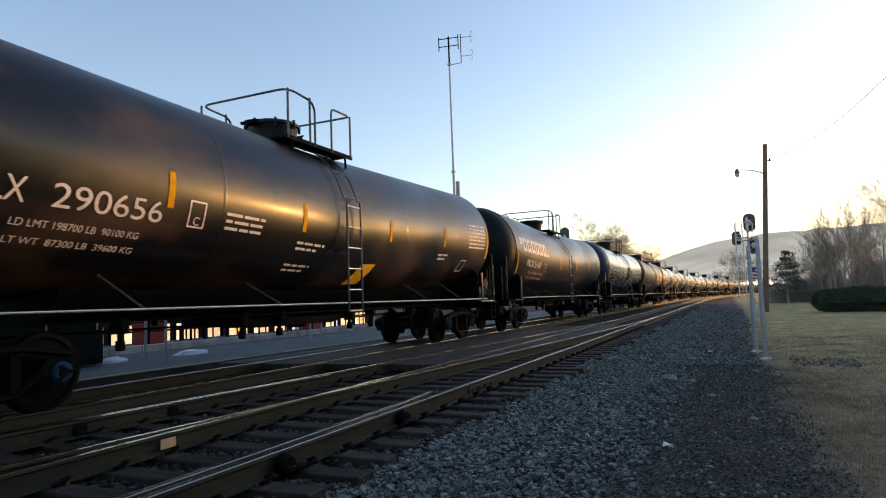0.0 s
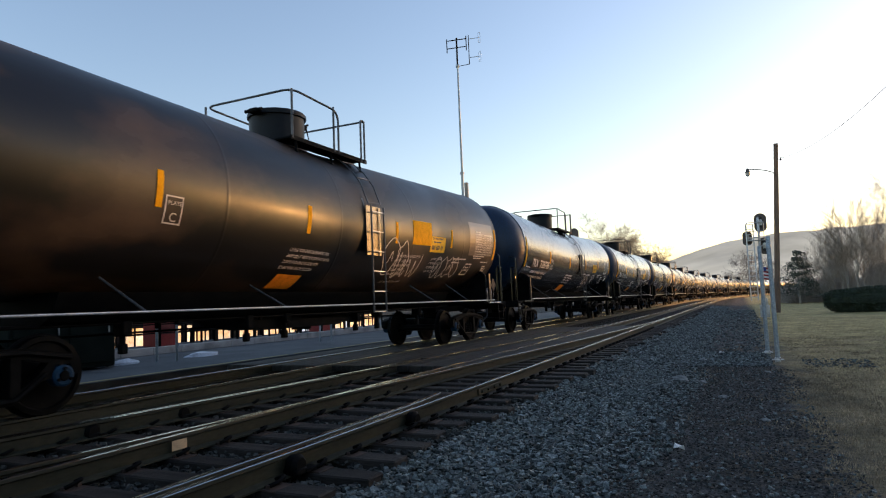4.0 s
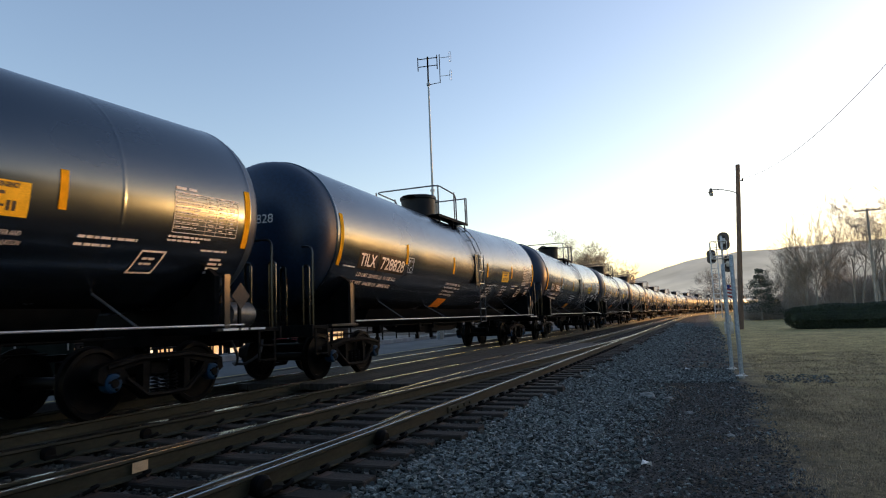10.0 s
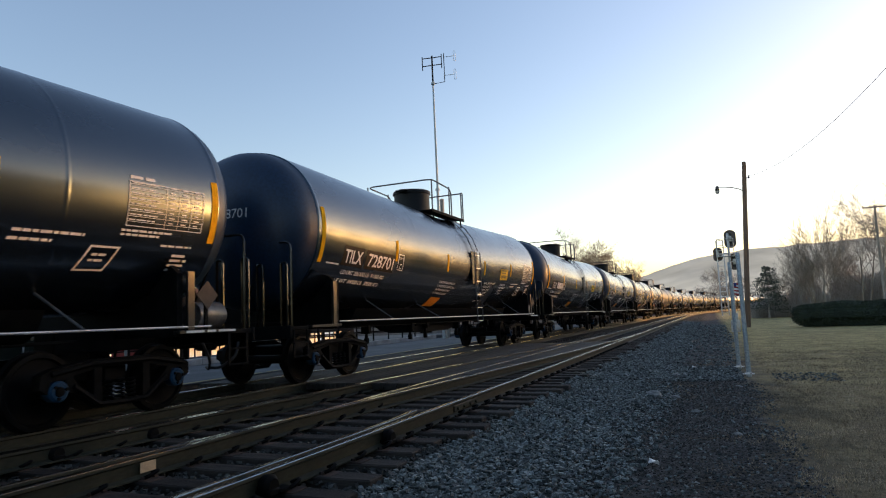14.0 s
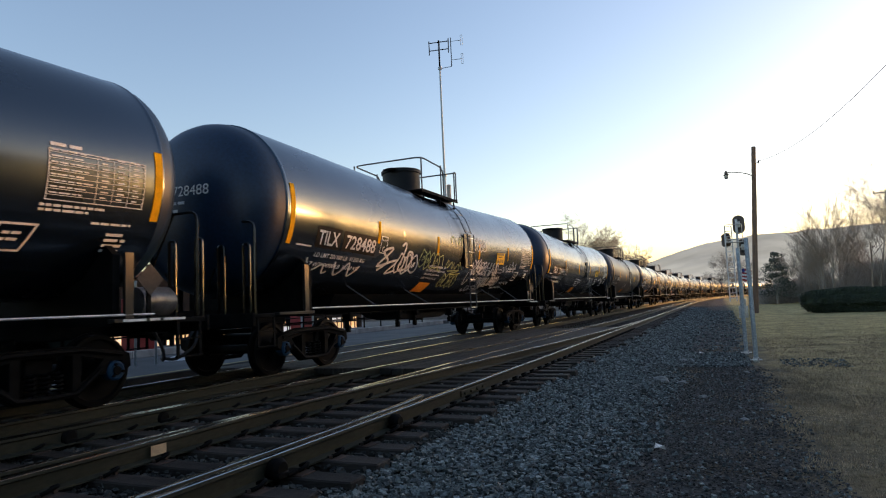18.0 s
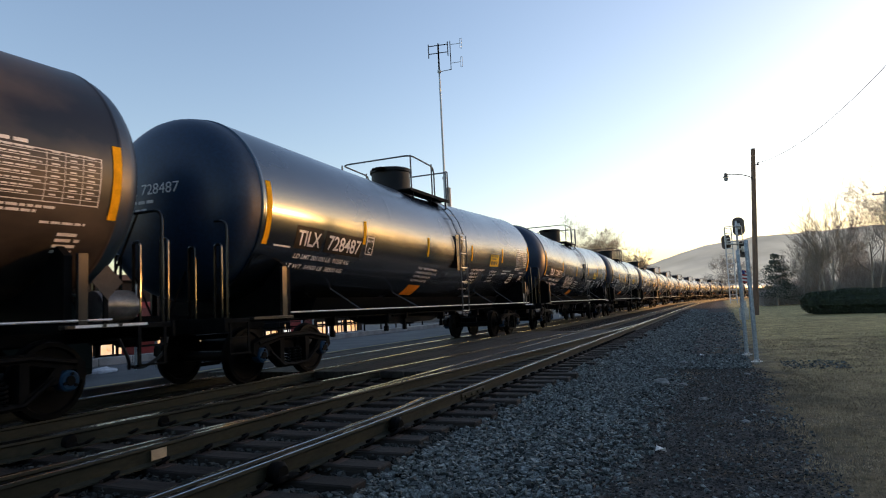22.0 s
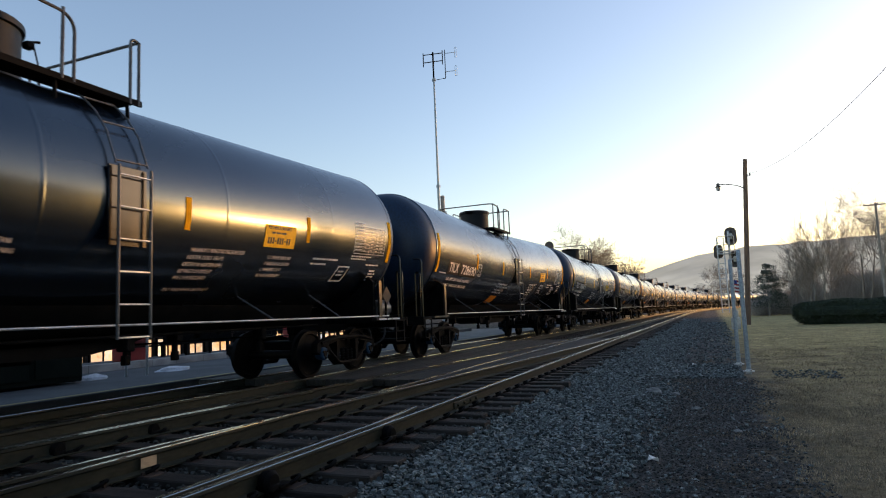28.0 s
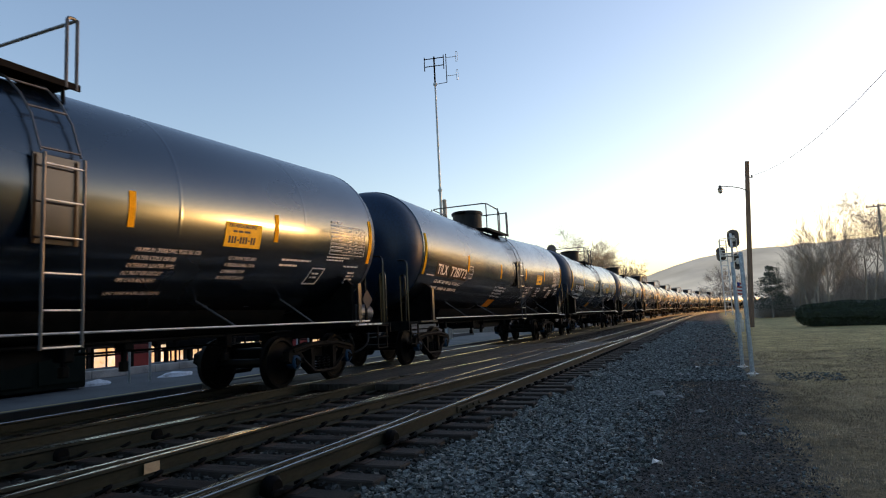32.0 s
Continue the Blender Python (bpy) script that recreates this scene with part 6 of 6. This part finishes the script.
# ---- platform side ----
def build_platform():
    bm = bmesh.new()
    box(bm, (-13.9, 30.0, -0.20), (5.4, 90.0, 0.16), 0.01)
    tagged(part("pavement", bm, M["asphalt"], smooth=False), "blue-grey asphalt platform beside the main track", "platform", kind="structure")
    bm = bmesh.new()
    for y, k in ((2.0, 12.0), (14.3, 9.0), (23.6, 20.0)):
        box(bm, (-11.35, y + k / 2, -0.117), (0.11, k, 0.006))
    tagged(part("edge_line", bm, M["line_yellow"], smooth=False), "worn yellow painted platform line", "line", kind="structure")
    # near-black sheet from the platform edge to beyond the main track
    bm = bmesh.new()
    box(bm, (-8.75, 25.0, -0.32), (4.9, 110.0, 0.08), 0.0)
    tagged(part("track_bed", bm, M["track_bed"], smooth=False), "black stone bed under the main track", "track bed", kind="structure")
    wall = thing("low_wall", "low wall of pale concrete blocks behind the platform", "wall", kind="structure")
    rnd = random.Random(21)
    y = 10.8
    while y < 37:
        k = rnd.uniform(0.9, 1.3)
        bm = bmesh.new()
        box(bm, (-16.72, y + k / 2, -0.01), (0.24, k - 0.014, 0.23), 0.012)
        part("block", bm, M["concrete"], wall, smooth=False)
        y += k
    bm = bmesh.new()
    box(bm, (-17.85, 26.0, -0.06), (2.0, 38.0, 0.24), 0.0)
    tagged(part("terrace", bm, M["asphalt"], smooth=False), "grey paved terrace behind the low wall", "terrace", kind="structure")
    bm = bmesh.new()
    box(bm, (-44, 30, -1.04), (49.5, 110, 0.1), 0)
    tagged(part("yard", bm, M["asphalt"], smooth=False), "grey yard behind the platform", "yard", kind="structure")
    # fence behind the wall
    f = thing("rail_fence", "dark steel post and rail fence behind the low wall", "fence")
    for k in range(14):
        bm = bmesh.new()
        box(bm, (-17.1, 13.0 + k * 1.75, 0.60), (0.06, 0.07, 1.10), 0.008)
        part("post", bm, M["black_part"], f)
    for z in (0.52, 0.80, 1.10):
        bm = bmesh.new()
        box(bm, (-17.1, 24.4, z), (0.04, 22.8, 0.045), 0.008)
        part("rail", bm, M["black_part"], f)
    # benches as seen against the lit windows
    for k, y in enumerate((17.4, 18.7, 19.9, 21.2, 22.6, 24.6)):
        b = thing("bench", "dark metal platform bench", "bench", "benches behind the fence", at=pose(-17.9 - 0.2 * (k % 3), y, 0.06, 0, 0, 8 * (k % 2) - 60))
        bm = bmesh.new()
        box(bm, (0, 0, 0.44), (0.5, 1.0, 0.06), 0.015)
        part("seat", bm, M["black_part"], b)
        bm = bmesh.new()
        box(bm, (-0.26, 0, 0.72), (0.05, 1.0, 0.42), 0.015, Matrix.Rotation(radians(-10), 4, "Y"))
        part("backrest", bm, M["black_part"], b)
        for s in (-0.42, 0.42):
            bm = bmesh.new()
            box(bm, (0, s, 0.21), (0.42, 0.06, 0.42), 0.01)
            part("leg", bm, M["black_part"], b)
    # pair of sign posts
    for x, y in ((-13.94, 11.93), (-13.63, 12.3), (-14.2, 19.4), (-14.2, 20.1)):
        p = thing("sign_post", "thin grey sign post by the platform", "post", "platform sign posts", at=pose(x, y, -0.12))
        bm = bmesh.new()
        tube(bm, [(0, 0, 0), (0, 0, 2.2)], 0.035, 8)
        part("tube", bm, M["galvanised"], p)
    # red machine
    r = thing("vending_cabinet", "dull red cabinet behind the fence", "cabinet", "red cabinets", at=pose(-17.7, 15.3, 0.06))
    bm = bmesh.new()
    box(bm, (0, 0, 0.85), (0.7, 0.85, 1.7), 0.03)
    body = part("body", bm, M["red"], r)
    bm = bmesh.new()
    box(bm, (0.36, 0, 0.95), (0.02, 0.65, 1.1), 0.006)
    part("front_panel", bm, M["dark_red"], r)
    copy_thing(r, pose(-17.7, 24.2, 0.06))
    # dark green equipment case
    c = thing("equipment_case", "dark green lineside equipment case", "cabinet", at=pose(-14.3, 9.4, -0.12))
    bm = bmesh.new()
    box(bm, (0, 0, 0.95), (0.9, 2.5, 1.8), 0.03)
    part("body", bm, M["case_green"], c)
    bm = bmesh.new()
    box(bm, (0, 0, 1.9), (1.05, 2.65, 0.08), 0.02)
    part("roof", bm, M["case_green"], c)
    for s in (-0.62, 0.62):
        bm = bmesh.new()
        box(bm, (0.465, s, 0.95), (0.03, 1.1, 1.55), 0.01)
        d = part("door", bm, M["case_green"], c)
        bm = bmesh.new()
        box(bm, (0.49, s + 0.42, 0.95), (0.03, 0.04, 0.18), 0.008)
        part("handle", bm, M["silver"], d)
    bm = bmesh.new()
    box(bm, (0.1, 1.34, 0.9), (0.14, 0.14, 1.9), 0.01)
    part("corner_post", bm, M["concrete"], c)
    w = thing("utility_box", "small pale metal utility box", "cabinet", at=pose(-14.0, 6.9, -0.12))
    bm = bmesh.new()
    box(bm, (0, 0, 0.5), (0.7, 1.4, 1.0), 0.02)
    part("body", bm, M["siding"], w)
    for k in range(6):
        bm = bmesh.new()
        box(bm, (0.36, -0.55 + k * 0.22, 0.5), (0.03, 0.03, 0.9))
        part("rib", bm, M["siding"], w)
    # old snow swept against the wall
    for x, y, sx, sy, s in ((-14.35, 11.3, 0.22, 0.35, 1), (-14.15, 13.7, 0.3, 0.55, 2)):
        rnd = random.Random(s)
        bm = bmesh.new()
        bmesh.ops.create_icosphere(bm, subdivisions=3, radius=1.0)
        for v in bm.verts:
            k = 1 + 0.35 * noise.noise(v.co * 1.7 + Vector((s, 0, 0)))
            v.co = Vector((v.co.x * sx * k, v.co.y * sy * k, max(-0.1, v.co.z) * 0.13 * k))
        ob = part("snow_patch", bm, M["snow"], None, at=pose(x, y, -0.125))
        tagged(ob, "leftover patch of white snow on the asphalt", "snow", "snow patches")


M["case_green"] = material("dark_green_paint", (0.006, 0.012, 0.009), 0.7, second=(0.012, 0.018, 0.014), scale=2, spec=0.1)
M["siding"] = material("grey_painted_siding", (0.20, 0.21, 0.20), 0.7, second=(0.15, 0.155, 0.15), scale=1.2)
M["snow"] = material("old_snow", (0.75, 0.77, 0.80), 0.8, second=(0.6, 0.62, 0.65), scale=5, fine=30)
build_platform()


def build_station():
    """Grey sided building with a brown roof behind the equipment case."""
    s = thing("station_building", "grey sided building with a brown hipped roof", "building", at=pose(-21.5, 7.0, -0.2))
    bm = bmesh.new()
    box(bm, (0, 0, 1.9), (7.0, 9.0, 3.8), 0.02)
    part("wall", bm, M["siding"], s)
    for k in range(22):
        bm = bmesh.new()
        box(bm, (3.515, 0, 0.25 + k * 0.165), (0.03, 9.02, 0.02))
        part("siding_board", bm, M["siding"], s)
    bm = bmesh.new()
    base = [(-4.1, -5.1, 3.8), (4.1, -5.1, 3.8), (4.1, 5.1, 3.8), (-4.1, 5.1, 3.8)]
    low = [bm.verts.new(p) for p in base]
    up = [bm.verts.new((x, y, z + 0.15)) for x, y, z in base]
    top = [bm.verts.new((0, -2.0, 5.6)), bm.verts.new((0, 2.0, 5.6))]
    bm.faces.new(low[::-1])
    for i in range(4):
        bm.faces.new((low[i], low[(i + 1) % 4], up[(i + 1) % 4], up[i]))
    bm.faces.new((up[0], up[1], top[0]))
    bm.faces.new((up[1], up[2], top[1], top[0]))
    bm.faces.new((up[2], up[3], top[1]))
    bm.faces.new((up[3], up[0], top[0], top[1]))
    part("roof", bm, M["roof"], s, "brown shingle roof", smooth=False)
    for y in (-2.6, 0.4, 3.0):
        bm = bmesh.new()
        box(bm, (3.53, y, 1.9), (0.06, 1.1, 1.5), 0.01)
        w = part("window", bm, M["white"], s)
        bm = bmesh.new()
        box(bm, (3.565, y, 1.9), (0.02, 0.95, 1.35))
        part("pane", bm, M["glass_dark"], w)
    # long low building with lit windows across the yard
    b = thing("shop_building", "long low building with warm lit windows", "building", at=pose(-27.0, 30.0, -1.0))
    bm = bmesh.new()
    box(bm, (-3, 0, 2.1), (6.0, 30.0, 4.2), 0.02)
    part("wall", bm, M["brick_dark"], b)
    bm = bmesh.new()
    box(bm, (-3, 0, 4.3), (6.6, 30.6, 0.3), 0.03)
    part("roof", bm, M["roof"], b)
    for k in range(1, 15):
        y = -14 + k * 1.95
        bm = bmesh.new()
        for z in (0.55, 1.15, 1.52):
            box(bm, (0.06, y, z), (0.10, 1.7, 0.07))
        for q in (-0.82, -0.1, 0.5, 0.82):
            box(bm, (0.06, y + q, 1.03), (0.10, 0.07, 1.0))
        w = part("window_frame", bm, M["black_part"], b)
        for j, (z, h) in enumerate(((0.85, 0.53), (1.33, 0.31))):
            for q, wd in ((-0.46, 0.65), (0.2, 0.53), (0.66, 0.25)):
                bm = bmesh.new()
                box(bm, (0.04, y + q, z), (0.02, wd, h))
                part("pane", bm, M["lit_pane"] if (k * 7 + j * 3 + int(q * 10)) % 6 else M["pale_pane"], w)


M["brick_dark"] = material("dark_brick", (0.020, 0.016, 0.014), 0.9, spec=0.1, second=(0.032, 0.024, 0.021), scale=3, fine=30)
M["roof"] = material("brown_shingle", (0.10, 0.055, 0.04), 0.9, second=(0.15, 0.09, 0.065), scale=2, fine=25, bump=0.5)
M["glass_dark"] = plain("dark_window_glass", (0.02, 0.025, 0.03), 0.08)
M["pale_pane"] = material("pale_lit_window", (0.80, 0.74, 0.62), 0.3, second=(0.6, 0.6, 0.58), scale=1.3, fine=8, bump=0.0, emit=0.7, random=0.3)
M["lit_pane"] = material("lamplit_window", (0.95, 0.50, 0.17), 0.3, second=(0.95, 0.72, 0.42), scale=1.3, fine=8, bump=0.0, emit=1.1, random=0.3)
build_station()


# ---- timber crossing between the rails ----
def build_crossing():
    d = thing("timber_crossing", "worn brown timber crossing laid between the rails", "crossing", kind="structure")
    rnd = random.Random(8)
    shared = {}

    def plank(x, y, w, l, turn=0.0):
        key = (round(w, 2), round(l, 1))
        if key not in shared:
            bm = bmesh.new()
            box(bm, (0, 0, 0), (key[0], key[1], 0.12), 0.008)
            shared[key] = finish(bm, "plank", M["deck"], False)
        part("plank", shared[key], None, d, at=pose(x, y, -0.075 + rnd.uniform(-0.006, 0.004), 0, 0, turn))
    for a, b in ((-10.05, -9.06), (-8.84, -7.60), (-7.36, -6.25)):
        n = round((b - a) / 0.245)
        w = (b - a) / n
        for i in range(n):
            for j in range(3):
                plank(a + (i + 0.5) * w, 10.4 + 2.4 + j * 4.85, w - 0.012, 4.8)
    for j in range(9):
        y = 11.2 + j * 1.6
        lo, hi = turnout_x(y) - GAUGE, turnout_x(y)
        turn = math.degrees(-math.atan2(turnout_x(y + 0.8) - turnout_x(y - 0.8), 1.6))
        if lo - 0.12 > -6.22:
            k = -6.22
            while k + 0.2 < lo - 0.12:
                plank(k + 0.115, y, 0.22, 1.58, 0)
                k += 0.235
        for i in range(5):
            plank(lo + 0.24 + i * 0.255, y, 0.24, 1.58, turn)


build_crossing()


# ---- loose stones and litter on the path ----
def build_litter():
    for i, (x, y, s) in enumerate(((-1.09, 12.2, 0.13), (-0.72, 12.0, 0.07), (-0.35, 10.4, 0.06), (0.35, 13.5, 0.05), (-0.2, 21.5, 0.05), (-0.9, 15.9, 0.08), (0.15, 8.6, 0.05))):
        bm = bmesh.new()
        bmesh.ops.create_icosphere(bm, subdivisions=2, radius=1.0)
        for v in bm.verts:
            k = 1 + 0.5 * noise.noise(v.co * 1.3 + Vector((i * 7, 0, 0)))
            v.co = Vector((v.co.x * s * 1.2 * k, v.co.y * s * k, v.co.z * s * 0.55 * k))
        ob = part("stone", bm, M["field_stone"], None, at=pose(x, y, ground_height(x, y) + s * 0.2), smooth=False)
        tagged(ob, "loose pale stone lying on the cinder path", "stone", "loose stones")
    for i, (x, y) in enumerate(((-0.66, 6.79), (-0.55, 17.6))):
        bm = bmesh.new()
        n = 7
        vs = [bm.verts.new((0.045 * math.cos(k) * (1 + 0.3 * (k % 2)), 0.04 * math.sin(k), 0.012 + 0.02 * (k % 3))) for k in [math.tau * j / n for j in range(n)]]
        lo = [bm.verts.new(v.co - Vector((0, 0, 0.006))) for v in vs]
        bm.faces.new(vs), bm.faces.new(lo[::-1])
        for k in range(n):
            bm.faces.new((vs[k], vs[(k + 1) % n], lo[(k + 1) % n], lo[k]))
        ob = part("paper_scrap", bm, M["white"], None, at=pose(x, y, ground_height(x, y) + 0.01), smooth=False)
        tagged(ob, "crumpled white scrap of paper on the path", "litter", "paper scraps")


build_litter()


def build_grass():
    """Short dormant blades over the nearer lawn and tufts along the path."""
    rng = np.random.default_rng(6)
    verts, faces = [], []
    for x0, x1, y0, y1, n, h in ((0.5, 6, 4.0, 14, 150000, 0.030), (1.0, 10, 14, 24, 80000, 0.030), (1.2, 14, 24, 44, 40000, 0.028), (-1.2, 0.9, 3.0, 14.0, 9000, 0.03)):
        for _ in range(n):
            x, y = rng.uniform(x0, x1), rng.uniform(y0, y1)
            if noise.noise(Vector((x * 0.8, y * 0.8, 7))) < (-2 if x0 > 0 else 0.2):
                continue
            tuft = noise.noise(Vector((x * 6, y * 6, 1))) + 0.7 * noise.noise(Vector((x * 1.3, y * 1.3, 4)))
            if x0 > 0 and y < 24 and tuft < rng.uniform(-0.6, 0.5):
                continue
            if x0 > 0 and rng.random() < (y - 20) / 26:
                continue
            if x0 > 0 and x < 0.55 + 0.6 * noise.noise(Vector((y * 0.6, x, 3))):
                continue
            z = ground_height(x, y)
            a = rng.uniform(0, math.tau)
            k = h * rng.uniform(0.5, 1.4)
            w = 0.003 if y < 14 else 0.006
            dx, dy = math.cos(a), math.sin(a)
            b = len(verts)
            lean = rng.uniform(0.2, 1.0) * k
            verts.extend([(x - dy * w, y + dx * w, z), (x + dy * w, y - dx * w, z), (x + dx * lean, y + dy * lean, z + k)])
            faces.append((b, b + 1, b + 2))
    ob = new("grass", raw_mesh("grass", verts, faces, M["straw"]))
    tagged(ob, "short dormant straw-coloured lawn grass", "grass", kind="stuff")


M["straw"] = material("dormant_grass", (0.19, 0.142, 0.085), 0.8, second=(0.50, 0.375, 0.225), scale=1.2, island=0.5, bump=0)
build_grass()


# ---- movement ----
def motions():
    for c in range(FIRST, LAST + 1):
        times = [0.0]
        s0 = START + CAR_LENGTH * c
        t = 0.5
        while t < 32.0:
            if t % 1 == 0 and -30 < s0 - SPEED * t < BEND_AT + 320:
                times.append(t)
            elif s0 - SPEED * t > BEND_AT - 25 and s0 - SPEED * t < BEND_AT + 320:
                times.append(t)
            t += 0.5
        for extra in (8.0, 16.0, 24.0):
            if extra not in times:
                times.append(extra)
        rows = []
        for t in sorted(set(times + [32.0])):
            p, q = car_place(c, t)
            rows.append((t, pose(p.x, p.y, p.z, 0, 0, -math.degrees(q))))
        walk(CARS[c], rows)
    # one turning wheelset for each axle place; the same axles of the other cars share its keys
    axles = {}
    for c in range(FIRST, LAST + 1):
        for ob in CARS[c].children:
            if "axle" in ob:
                axles.setdefault(ob["axle"], []).append(ob)
    for y, obs in axles.items():
        rows = [(k / 30, Matrix.Translation((0, y, WHEEL_R)) @ Matrix.Rotation(SPEED / WHEEL_R * k / 30, 4, "X")) for k in range(0, 961)]
        walk(obs[0], rows)
        keys = obs[0].animation_data
        for ob in obs[1:]:
            ob.rotation_mode = "QUATERNION"
            data = ob.animation_data_create()
            data.action = keys.action
            data.action_slot = keys.action_slot


motions()
